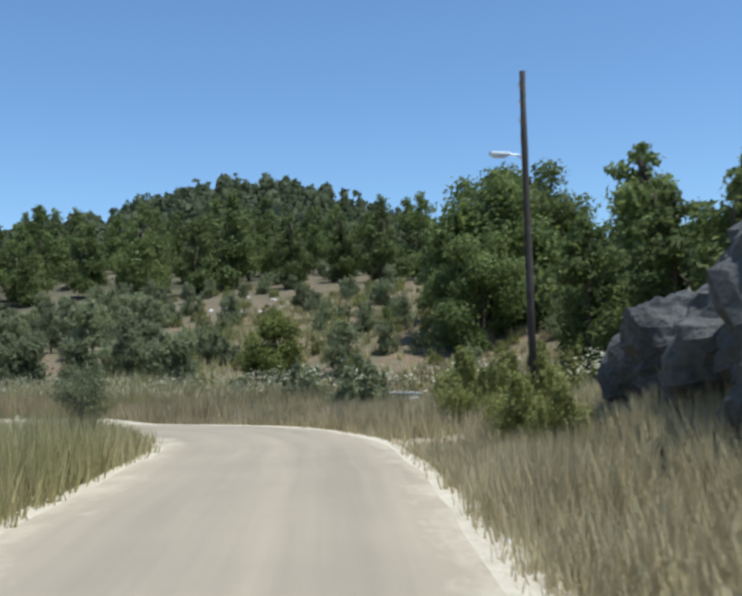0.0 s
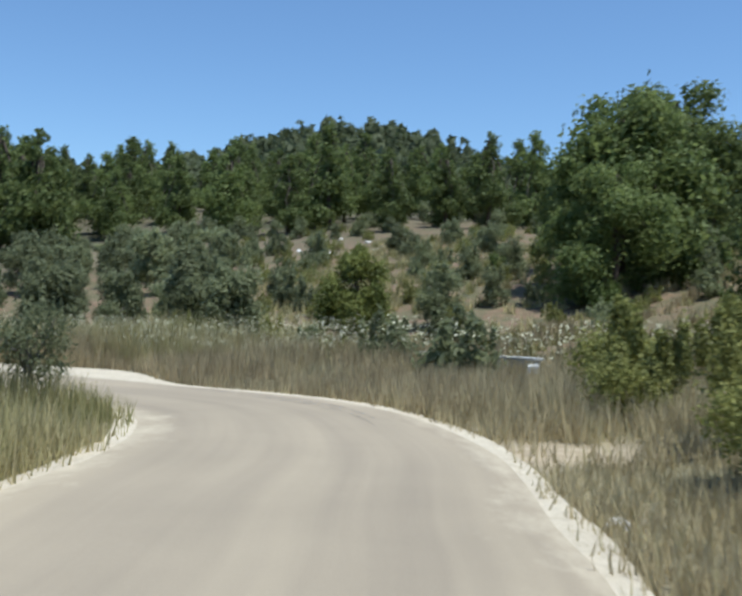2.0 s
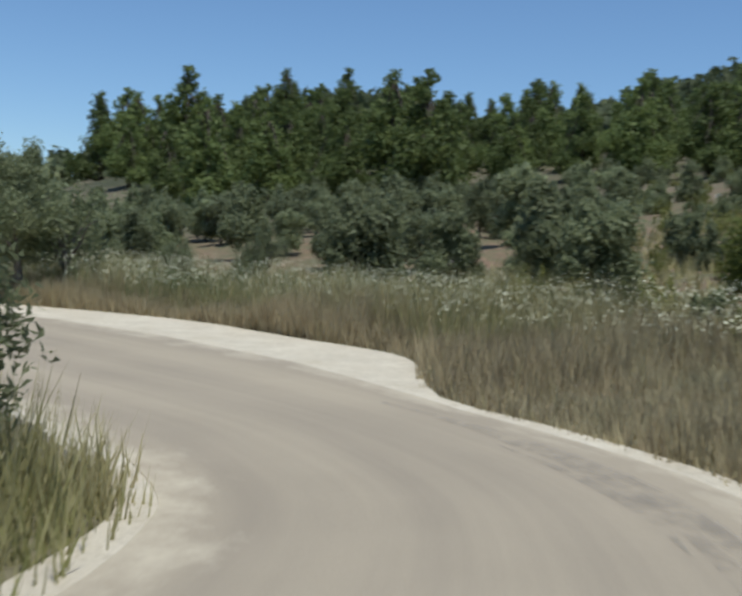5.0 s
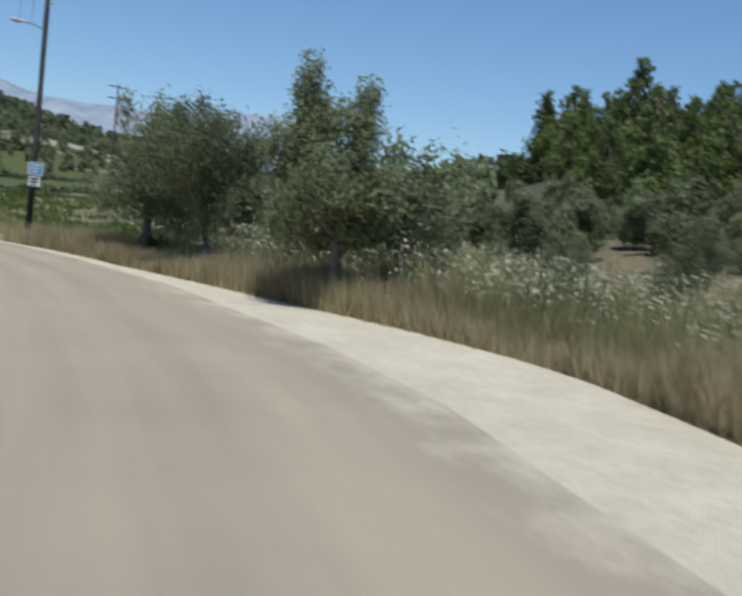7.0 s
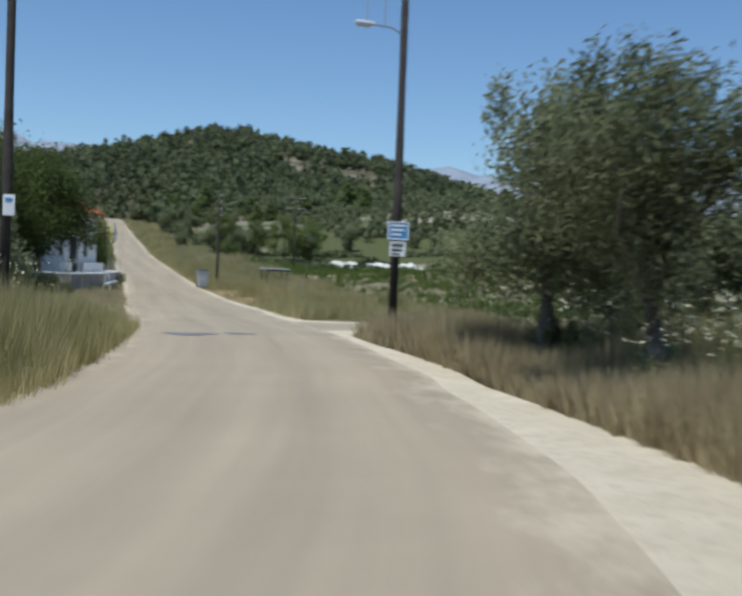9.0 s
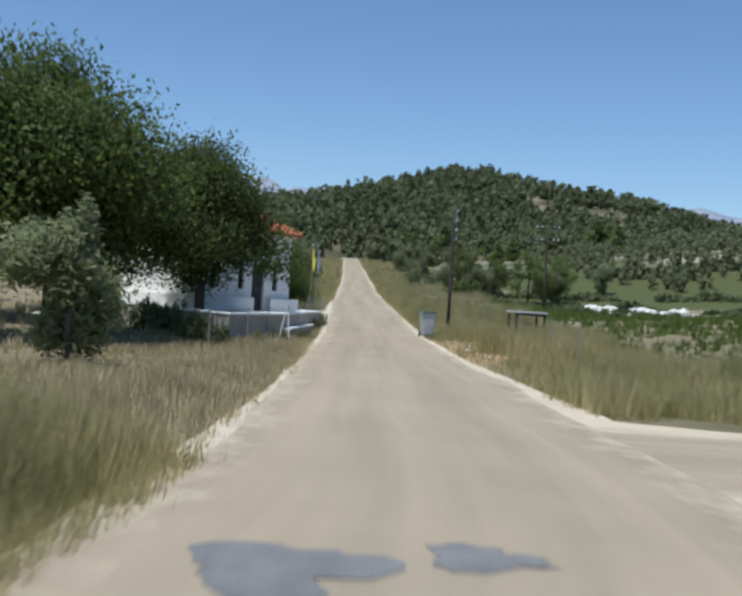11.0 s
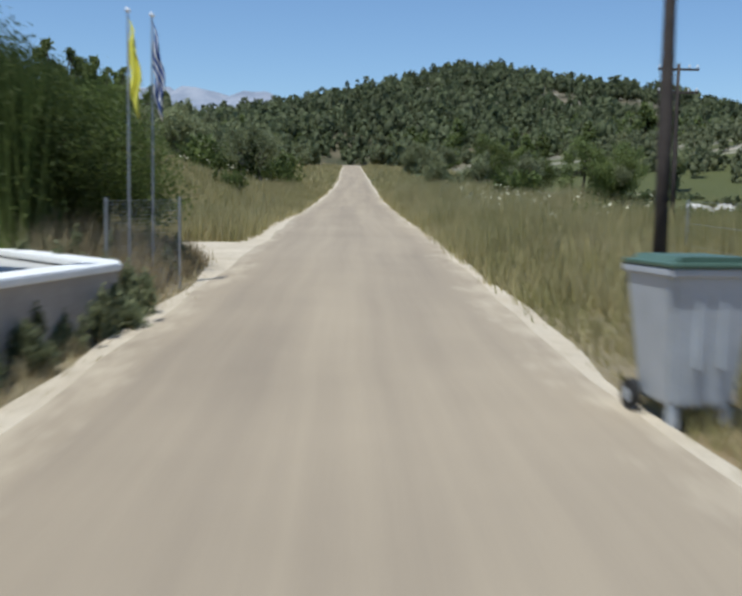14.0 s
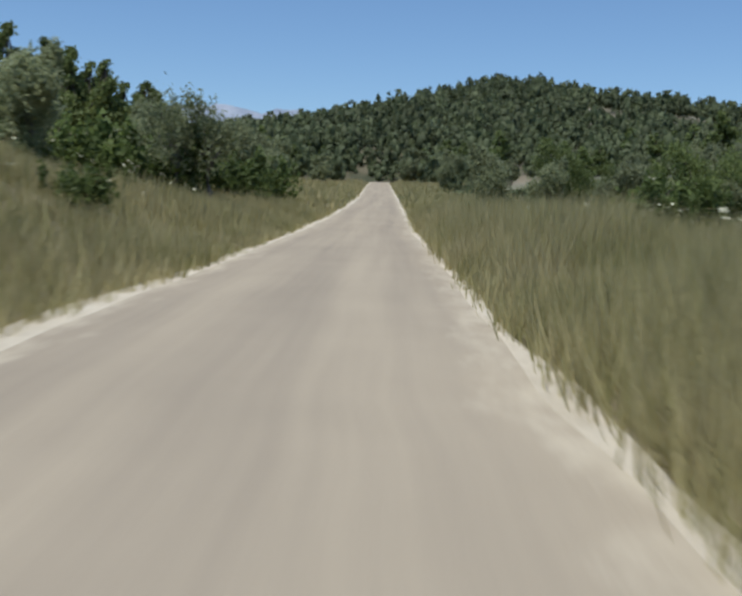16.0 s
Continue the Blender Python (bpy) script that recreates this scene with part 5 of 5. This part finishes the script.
# ---- white stay poles and fence posts ----
def stay_pole(x, y, h, label, splay=0.68):
    root = empty("stay_pole", pose(x, y, float(ground_z(x, y)) - 0.05), label, "pole")
    part("leg", (bm := bmesh.new(), tube(bm, [(0.12, 0, 0), (0, 0, h)], 0.018, 8))[0], white_paint, root)
    part("leg", (bm := bmesh.new(), tube(bm, [(-splay * h, 0.1, 0), (-0.03, 0, h)], 0.018, 8))[0], white_paint, root)
    part("collar", (bm := bmesh.new(), tube(bm, [(-0.02, 0, h - 0.12), (0, 0, h + 0.02)], 0.036, 8))[0], steel, root)


stay_pole(-4.9, 43.6, 1.35, "white A-shaped stay pole in the dry grass")
stay_pole(-2.55, 14.6, 1.38, "white leaning stay pole by the terrace", 0.22)


def wire_fence(points, h, label, wires=3, uprights=0):
    root = empty("wire_fence", Matrix.Translation((points[0][0], points[0][1], 0)), label, "fence")
    o = root.matrix_world.translation
    tops = []
    for x, y in points:
        z = float(ground_z(x, y))
        part("post", (bm := bmesh.new(), tube(bm, [(x - o.x, y - o.y, z - 0.2), (x - o.x, y - o.y, z + h)], 0.016, 6))[0], steel, root)
        tops.append(Vector((x - o.x, y - o.y, z)))
    for f in np.linspace(0.97 / wires, 0.97, wires):
        part("wire", (bm := bmesh.new(), tube(bm, [p + Vector((0, 0, h * f)) for p in tops], 0.0017 if uprights else 0.0025, 4))[0], steel, root)
    for p, q in zip(tops, tops[1:]):
        for g in range(uprights):
            c = p.lerp(q, (g + 0.5) / uprights)
            part("wire", (bm := bmesh.new(), tube(bm, [c, c + Vector((0, 0, h * 0.97))], 0.0017, 4))[0], steel, root)


wire_fence([(-4.6, 11.6), (-3.7, 13.6), (-3.2, 15.6), (-2.7, 17.6), (-2.42, 19.6), (-2.2, 21.4)], 1.2, "thin wire fence on steel posts by the chapel")
wire_fence([(-2.45, 28.6), (-1.72, 29.5)], 1.25, "wire mesh panel on steel posts beside the flagpoles", 26, 26)
wire_fence([(-4.0, 31.0), (-4.3, 33.0), (-6.5, 34.6), (-9.2, 35.2)], 1.3, "thin wire fence on steel posts past the chapel")
wire_fence([(6.2, 12.0), (6.5, 17.0), (6.3, 22.0), (6.2, 28.0), (6.6, 34.0)], 1.2, "old wire fence along the field edge")


# ---- stone slab on legs, culvert, rocks ----
def slab_table(x, y, turn):
    root = empty("slab_shelter", pose(x, y, float(ground_z(x, y)) - 0.05, 0, 0, turn), "low shelter of a grey slab on wooden legs", "shelter")
    part("slab", (bm := bmesh.new(), box(bm, -0.78, 0.78, -0.55, 0.55, 1.18, 1.28, 0.02))[0], concrete, root)
    for sx in (-0.66, 0.66):
        for sy in (-0.44, 0.44):
            part("leg", (bm := bmesh.new(), tube(bm, [(sx, sy, 0), (sx * 1.02, sy, 1.18)], 0.045, 7))[0], wood_dark, root)
    part("beam", (bm := bmesh.new(), box(bm, -0.72, 0.72, -0.48, -0.40, 1.09, 1.18, 0.01))[0], wood_dark, root)


slab_table(7.5, 26.8, 12)


def culvert(x, y, turn):
    root = empty("culvert_wall", pose(x, y, float(ground_z(x, y)) - 0.28, 0, 0, turn), "low concrete culvert wall in dry grass", "culvert wall")
    part("wall", (bm := bmesh.new(), box(bm, -1.9, 1.9, -0.15, 0.15, 0, 0.62, 0.03))[0], concrete, root)
    part("wing", (bm := bmesh.new(), box(bm, -0.15, 0.15, -1.5, -0.16, 0, 0.55, 0.03))[0], concrete, root).matrix_basis = pose(1.75, 0, 0, 0, 0, 35)
    part("coping", (bm := bmesh.new(), box(bm, -1.95, 1.95, -0.2, 0.2, 0.622, 0.70, 0.02))[0], concrete, root)


culvert(-3.0, -50.5, 222)


def rock(name, x, y, size, seed, label, mat_=None, flat=0.7, sink=0.25):
    rng = np.random.default_rng(seed)
    bm = bmesh.new()
    bmesh.ops.create_icosphere(bm, subdivisions=4 if size > 0.7 else 3 if size > 0.2 else 2, radius=1.0)
    off = rng.uniform(-50, 50, 3)
    for v in bm.verts:
        p = v.co.copy()
        n = noise.noise(p * 1.3 + Vector(off)) * 0.38 + abs(noise.noise(p * 2.7 + Vector(off))) * 0.30 + noise.noise(p * 6 + Vector(off)) * 0.10 + abs(noise.noise(p * 13 + Vector(off))) * 0.07
        v.co = p * (1 + n)
        v.co.z *= flat
    ob = part(name, bm, mat_ or rock_mat)
    ob.matrix_world = pose(x, y, float(ground_z(x, y)) + size * (flat * 0.6 - sink), rng.uniform(-10, 10), rng.uniform(-10, 10), rng.uniform(0, 360)) @ Matrix.Diagonal((size * rng.uniform(0.8, 1.4), size, size, 1))
    return tagged(ob, label, "rock")


k = Mat("outcrop_rock")
n1, n2 = k.noise(1.6, 6, 0.65), k.noise(9, 5, 0.6)
outcrop_mat = k.done(k.mix(0.5, k.ramp(n1, (0.3, (0.04, 0.04, 0.038)), (0.7, (0.135, 0.13, 0.12))), k.ramp(n2, (0.3, (0.04, 0.04, 0.036)), (0.7, (0.14, 0.135, 0.12)))), 0.95, n2, 1.0, 0.08)
for i, (x, y, s) in enumerate([(-26.8, -51.7, 1.3), (-25.0, -51.9, 1.1), (-28.3, -52.3, 1.5), (-23.3, -52.0, 0.9), (-25.8, -54.0, 1.6), (-30.2, -52.2, 1.2), (-22.1, -51.7, 0.7), (-23.6, -53.6, 1.2), (-27.6, -50.9, 0.8)]):
    rock("rock_outcrop", x, y, s, 40 + i, "grey weathered limestone outcrop on the cut bank", outcrop_mat, 1.0, 0.2)
rr = np.random.default_rng(8)
pale_rock = plain("white_limestone", (0.66, 0.62, 0.56), 0.95, vary=0.2, scale=3, bump=0.6)
for i in range(22):
    rock("boulder", 31 + rr.normal() * 3.0, 88 + rr.normal() * 2.0, rr.uniform(0.45, 1.1), 60 + i, "white quarried limestone boulder on a rubble heap", pale_rock, 0.75, 0.2)["group"] = "heap of white boulders"
for i in range(12):
    rock("boulder", 45 + rr.normal() * 5, -50 + rr.normal() * 2.5, rr.uniform(0.18, 0.42), 90 + i, "pale boulder on the red hillside", pale_rock, 0.6, 0.2)["group"] = "pale boulders on the hillside"
for i, (x, y) in enumerate([(-27.6, -47.4), (-26.2, -47.65), (-28.3, -47.2), (-24.9, -47.9), (-23.4, -48.2), (-21.0, -48.3), (-14.6, -48.3), (2.6, -30.2), (3.7, 17.5), (4.1, 15.2), (3.9, 20.0), (-2.6, 29.5), (-2.8, 33.0), (4.0, 36.0)]):
    rock("stone", x, y, (0.045 if i < 7 else 0.06) + 0.02 * (i % 3), 120 + i, "small white limestone at the road edge", pale_rock, 0.7, 0.15)


def stain(name, x, y, rx, ry, turn, seed, label):
    """A thin patch of dark tar on the road."""
    rng = np.random.default_rng(seed)
    bm = bmesh.new()
    n = 28
    d, rz, _ = road_near(x, y)
    c, s = math.cos(radians(turn)), math.sin(radians(turn))
    vs = []
    for i in range(n):
        a = i * 2 * math.pi / n
        w = 1 + 0.22 * math.sin(3 * a + seed) + 0.12 * rng.normal()
        px, py = rx * w * math.cos(a), ry * w * math.sin(a)
        X, Y = x + c * px - s * py, y + s * px + c * py
        dd, zz, _ = road_near(X, Y)
        vs.append(bm.verts.new((X, Y, float(zz) + 0.036 - 0.03 * (float(dd) / HALF) ** 2)))
    bm.faces.new(vs)
    return tagged(part(name, bm, tar_mat), label, "road patch")


tar_mat = plain("tar", (0.17, 0.165, 0.16), 0.8, vary=0.3, scale=3)
stain("tar_patch", -1.05, -10.6, 0.55, 0.55, 5, 1, "dark tar repair patch on the pale road")
stain("tar_patch", 0.1, -10.2, 0.35, 0.30, 10, 2, "faint tar repair patch at the junction")


# ---- grass and flowers ----
def blade_material(name, *stops):
    k = Mat(name)
    geo = k.add("ShaderNodeNewGeometry")
    k.world_coord()
    big = k.noise(0.45, 4, 0.6)
    c = k.mix(0.55, k.ramp(geo.outputs["Random Per Island"], *stops), k.ramp(big, *[(0.25 + 0.5 * p, c_) for p, c_ in stops]))
    k.done(c, 0.8, spec=0.15)
    tr = k.add("ShaderNodeBsdfTranslucent")
    k.link(c, tr.inputs["Color"])
    mx = k.add("ShaderNodeMixShader", Fac=0.3)
    k.link(k.bsdf.outputs["BSDF"], mx.inputs[1])
    k.link(tr.outputs["BSDF"], mx.inputs[2])
    k.link(mx.outputs["Shader"], k.nt.nodes["Material Output"].inputs["Surface"])
    return k.m


dry_blade = blade_material("dry_grass", (0.0, (0.22, 0.170, 0.095)), (0.45, (0.38, 0.30, 0.175)), (0.75, (0.53, 0.44, 0.26)), (1.0, (0.24, 0.235, 0.095)))
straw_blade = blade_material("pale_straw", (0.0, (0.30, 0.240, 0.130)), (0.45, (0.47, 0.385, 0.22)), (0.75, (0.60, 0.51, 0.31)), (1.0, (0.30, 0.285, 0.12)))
green_blade = blade_material("green_grass", (0.0, (0.17, 0.172, 0.060)), (0.35, (0.31, 0.285, 0.115)), (0.6, (0.45, 0.385, 0.19)), (1.0, (0.58, 0.49, 0.29)))
crop_blade = blade_material("green_crop", (0.0, (0.055, 0.085, 0.018)), (0.5, (0.105, 0.15, 0.032)), (1.0, (0.19, 0.21, 0.065)))


def blades(x, y, h, width, rng, lean=0.5):
    """Tapered blades, leaning their own way."""
    n = len(x)
    z = ground_z(x, y) - 0.03
    a, b = rng.uniform(0, 6.283, n), rng.uniform(0, 6.283, n)
    u = np.stack([np.cos(a), np.sin(a), 0 * a], 1) * (width * 1.3 * rng.uniform(0.6, 1.4, n))[:, None]
    d = np.stack([np.cos(b), np.sin(b), 0 * b], 1) * (lean * h * rng.uniform(0.1, 1.0, n))[:, None]
    p = np.stack([x, y, z], 1)
    t = p + d + np.stack([0 * h, 0 * h, h], 1)
    v = np.stack([p - u, p + u, t], 1).reshape(-1, 3)
    tri = np.arange(len(v)).reshape(-1, 3)
    return v, tri


def band_points(n, i0, i1, near, far, sign, rng, tufts=9, power=1.0):
    """Points in tufts in a band beside the road, between two indices of its line."""
    m = n // tufts
    i = rng.integers(i0, i1, m)
    off = sign * (near + (far - near) * rng.uniform(0, 1, m) ** power)
    along = rng.uniform(-0.3, 0.3, m)
    x = LINE[i, 0] + SIDE[i, 0] * off + TAN[i, 0] * along
    y = LINE[i, 1] + SIDE[i, 1] * off + TAN[i, 1] * along
    x = np.repeat(x, tufts) + rng.normal(size=m * tufts) * 0.11
    y = np.repeat(y, tufts) + rng.normal(size=m * tufts) * 0.11
    d, _, idx = road_near(x, y)
    stray = np.repeat(rng.uniform(0, 1, m) ** 2.2 * 0.30, tufts)  # some tufts creep over the gravel
    wild = (d < 0) & (y > -38) & (y < -7)  # rank grass hangs over the road's edge before the chapel
    ok = np.abs(d) > np.where(d > 0, VERGE_R[idx], np.where(wild, -0.12, VERGE_L[idx] - 0.02)) + np.where(d > 0, HALVES[idx], HALVES_L[idx]) - stray
    # keep off the lay-by, the side road, the track and the terrace
    ok &= ~((d > 0) & (d < LAY[idx] + 0.05))
    hw = np.interp(x, [0, 3, 6, 30], [5.3, 4.3, 2.6, 2.2])
    ok &= ~((x > 0) & (x < 30) & (np.abs(y - np.interp(x, [0.5, 4, 9, 16, 30], [-4.6, -4.9, -5.4, -6.5, -9])) < hw))
    ok &= ~((x < -1) & (x > -20) & (np.abs(y - np.interp(-x, [1.5, 5, 10, 20], [36.5, 37.2, 38, 40])) < np.interp(-x, [1, 4, 20], [3.0, 1.9, 1.6])))
    ok &= ~((d > 0) & (d < 4.4 + np.sin(y)) & (y > 7) & (y < 21.5) & (rng.uniform(0, 1, len(x)) < 0.88))  # bare soil before the bin
    ok &= ~(((x + 17.0) ** 2 + (y + 48.9) ** 2 < 1.2) & (rng.uniform(0, 1, len(x)) < 0.85))  # bare soil in the bank
    ok &= ~on_terrace(x, y, 0.12)
    return x[ok], y[ok], d[ok]


def index_at(x, y):
    return int(np.argmin(((LINE[:, :2] - (x, y)) ** 2).sum(1)))


def meadow(name, n, a, b, near, far, sign, low, high, material, seed, label, width=0.009, power=1.0, tufts=9):
    rng = np.random.default_rng(seed)
    x, y, d = band_points(n, index_at(*a), index_at(*b), near, far, sign, rng, tufts, power)
    h = rng.uniform(low, high, len(x)) * (0.75 + 0.35 * wave(x * 0.8, y * 0.8)).clip(0.35, 1.3)
    h *= 0.55 + 0.45 * smooth(2.1, 3.4, np.abs(d))
    v, tri = blades(x, y, h, width, rng)
    return tagged(new(name, mesh_of(name, v, tri, material)), label, "grass", kind="stuff")


A0 = (-44, -42.2)
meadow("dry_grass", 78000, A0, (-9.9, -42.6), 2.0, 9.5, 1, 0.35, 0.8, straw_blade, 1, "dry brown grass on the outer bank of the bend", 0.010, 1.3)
meadow("dry_grass", 42000, A0, (-10.5, -43.5), 2.2, 7.5, -1, 0.55, 1.3, green_blade, 2, "rank green and straw grass on the inside of the bend", 0.009)
meadow("dry_grass", 90000, (-13.5, -45.6), (-0.4, -14), 2.0, 12.5, 1, 0.45, 1.0, dry_blade, 3, "tall dry brown grass behind the lay-by", 0.010, 1.2)
meadow("dry_grass", 50000, (-1.4, -20.5), (0.35, -2), 2.9, 9, 1, 0.45, 0.95, dry_blade, 4, "tall dry brown grass by the junction", 0.009)
meadow("dry_grass", 125000, (-7.2, -37), (0.2, -7), 2.25, 8.0, -1, 0.7, 1.4, green_blade, 5, "tall straw and green grass before the chapel", 0.0055, 1.2, 6)
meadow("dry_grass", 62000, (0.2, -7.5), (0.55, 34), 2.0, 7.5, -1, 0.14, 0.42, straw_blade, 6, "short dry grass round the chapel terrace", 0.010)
meadow("dry_grass", 78000, (0.4, 0), (0.6, 38), 2.0, 10, 1, 0.30, 0.85, green_blade, 7, "green and straw grass along the field", 0.009, 1.1)
meadow("dry_grass", 150000, (0.6, 34), (0.4, 90), 2.0, 9, 1, 0.7, 1.5, green_blade, 8, "tall green and straw grass along the straight", 0.007, 1.0, 6)
meadow("dry_grass", 110000, (0.6, 38), (0.4, 95), 2.0, 13, -1, 0.4, 1.0, green_blade, 9, "tall straw grass on the hay bank", 0.010, 1.2)
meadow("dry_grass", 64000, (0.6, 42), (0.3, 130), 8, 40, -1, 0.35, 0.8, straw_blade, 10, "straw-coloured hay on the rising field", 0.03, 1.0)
meadow("dry_grass", 34000, (0.4, 0), (0.3, 110), 8, 30, 1, 0.3, 0.8, crop_blade, 11, "green crop and weeds in the flat field", 0.03, 1.0)
meadow("dry_grass", 20000, (0.4, 90), (0.0, 225), 2.0, 16, 1, 0.5, 1.1, green_blade, 12, "rank grass on the far verge", 0.04, 1.2)
meadow("dry_grass", 20000, (0.4, 90), (0.0, 225), 2.0, 16, -1, 0.5, 1.1, green_blade, 13, "rank grass on the far verge", 0.04, 1.2)
meadow("dry_grass", 60000, (-34, -44.0), (-4.5, -30.8), 9, 60, 1, 0.3, 0.8, green_blade, 14, "dry grass and weeds between the olives", 0.035, 1.1, 14)

k = Mat("umbel_white")
umbel_mat = k.done((0.54, 0.51, 0.36), 0.8, spec=0.1)
stem_mat = plain("stem_green", (0.12, 0.14, 0.05), 0.8)


def umbels(name, x, y, low, high, r, seed, label):
    """Wild carrot: a thin stem, a few rays and small white flower heads, thousands in one mesh."""
    rng = np.random.default_rng(seed)
    z = ground_z(x, y)
    verts, faces, mats = [], [], []
    for px, py, pz in zip(x, y, z):
        h = rng.uniform(low, high)
        lx, ly = rng.normal(size=2) * 0.10 * h
        b = len(verts)
        w = 0.006
        verts += [(px - w, py, pz), (px + w, py, pz), (px + lx + w * 0.5, py + ly, pz + h), (px + lx - w * 0.5, py + ly, pz + h)]
        faces.append((b, b + 1, b + 2, b + 3))
        mats.append(1)
        for _ in range(rng.integers(3, 6)):
            a, q = rng.uniform(0, 6.283), rng.uniform(0.02, 0.16)
            cx, cy, cz = px + lx + q * math.cos(a), py + ly + q * math.sin(a), pz + h + rng.uniform(-0.12, 0.03)
            rr_ = r * rng.uniform(0.5, 1.2)
            tx, ty = rng.normal(size=2) * 0.4
            b = len(verts)
            for j in range(5):
                an = j * 1.2566 + a
                vx, vy = rr_ * math.cos(an), rr_ * math.sin(an)
                verts.append((cx + vx, cy + vy, cz + vx * tx + vy * ty))
            faces.append(tuple(range(b, b + 5)))
            mats.append(0)
    me = bpy.data.meshes.new(name)
    me.from_pydata(verts, [], faces)
    me.materials.append(umbel_mat)
    me.materials.append(stem_mat)
    me.polygons.foreach_set("material_index", mats)
    return tagged(new(name, me), label, "wild flowers", kind="stuff")


def drifts(n, a, b, near, far, sign, seed, clump=22, spread=0.8):
    rng = np.random.default_rng(seed)
    x, y, d = band_points(n, index_at(*a), index_at(*b), near, far, sign, rng, clump, 1.0)
    x, y = x + rng.normal(size=len(x)) * spread, y + rng.normal(size=len(x)) * spread * 0.6
    d, _, idx = road_near(x, y)
    w = np.where(d > 0, np.maximum(LAY[idx], 3.2), 3.2)
    ok = (np.abs(d) > w + 0.5) & (np.abs(y + 4.9 + 0.1 * x) > 3.5)
    return x[ok], y[ok]


umbels("wild_carrot", *drifts(5200, (-9.5, -42.0), (-1.4, -20.5), 6.6, 11.0, 1, 21), 0.70, 1.40, 0.016, 1, "white wild carrot flowers behind the lay-by")
umbels("wild_carrot", *drifts(1400, (-4.5, -30.8), (-0.3, -13), 5.0, 8.0, 1, 22, 10), 0.9, 1.5, 0.022, 2, "white wild carrot flowers under the olives")
umbels("wild_carrot", *drifts(1700, (-22, -45.6), (-9.0, -41), 8.0, 13, 1, 23, 14), 0.8, 1.4, 0.030, 3, "white wild carrot flowers above the bend")
umbels("wild_carrot", *drifts(60, (-36, -43.6), (-13, -45), 3.4, 6.0, -1, 24, 5), 0.7, 1.1, 0.03, 4, "white flowers on the inside of the bend")
umbels("wild_carrot", *drifts(420, (-4.5, -30.8), (0.2, -7), 3.0, 7.0, -1, 27, 7), 1.0, 1.6, 0.022, 7, "white wild carrot flowers in the tall grass before the chapel")
umbels("wild_carrot", *drifts(120, (0.6, 40), (0.5, 85), 3.8, 9.0, 1, 25, 6), 0.8, 1.3, 0.035, 5, "white flowers in the verge of the straight")
umbels("wild_carrot", *drifts(40, (0.6, 46), (0.5, 75), 4.2, 9.0, -1, 26, 4), 0.8, 1.2, 0.035, 6, "white flowers on the hay bank")
meadow("dry_grass", 80000, A0, (-9.9, -42.6), 9, 40, 1, 0.35, 0.9, dry_blade, 15, "dry brown grass on the slope above the bend", 0.026, 1.1, 14)
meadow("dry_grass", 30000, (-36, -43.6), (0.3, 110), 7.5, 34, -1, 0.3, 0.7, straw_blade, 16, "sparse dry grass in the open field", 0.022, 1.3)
meadow("dry_grass", 22000, (0.5, 26.5), (0.6, 35.5), 2.5, 7.5, -1, 0.6, 1.2, dry_blade, 17, "tall straw grass past the chapel terrace", 0.010, 1.0)
meadow("dry_grass", 30000, (-8.1, -39.2), (-0.4, -14), 6.6, 11.5, 1, 0.8, 1.5, green_blade, 18, "tall weeds among the lay-by olives", 0.012, 1.0, 16)
meadow("dry_grass", 80000, (-7.2, -37), (-0.4, -14), 3.2, 7.6, 1, 0.7, 1.25, dry_blade, 19, "tall brown grass in front of the lay-by olives", 0.008, 1.0, 12)
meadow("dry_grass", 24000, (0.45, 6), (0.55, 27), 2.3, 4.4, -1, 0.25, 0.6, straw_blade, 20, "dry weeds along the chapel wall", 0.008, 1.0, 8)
cane_blade = blade_material("cane_leaves", (0.0, (0.045, 0.070, 0.018)), (0.5, (0.095, 0.130, 0.034)), (1.0, (0.185, 0.215, 0.070)))
cane_rng = np.random.default_rng(91)
cane_x, cane_y = cane_rng.uniform(-9.5, -3.6, 15000), cane_rng.uniform(29.2, 33.2, 15000)
cane_h = cane_rng.uniform(0.8, 1.0, 15000) ** 0.5 * (3.3 + 0.5 * wave(cane_x * 1.3, cane_y * 1.3))
cane_v, cane_f = blades(cane_x, cane_y, cane_h, 0.020, cane_rng, 0.16)
tagged(new("cane_thicket", mesh_of("cane_thicket", cane_v, cane_f, cane_blade)), "tall green cane thicket behind the chapel", "cane", kind="stuff")
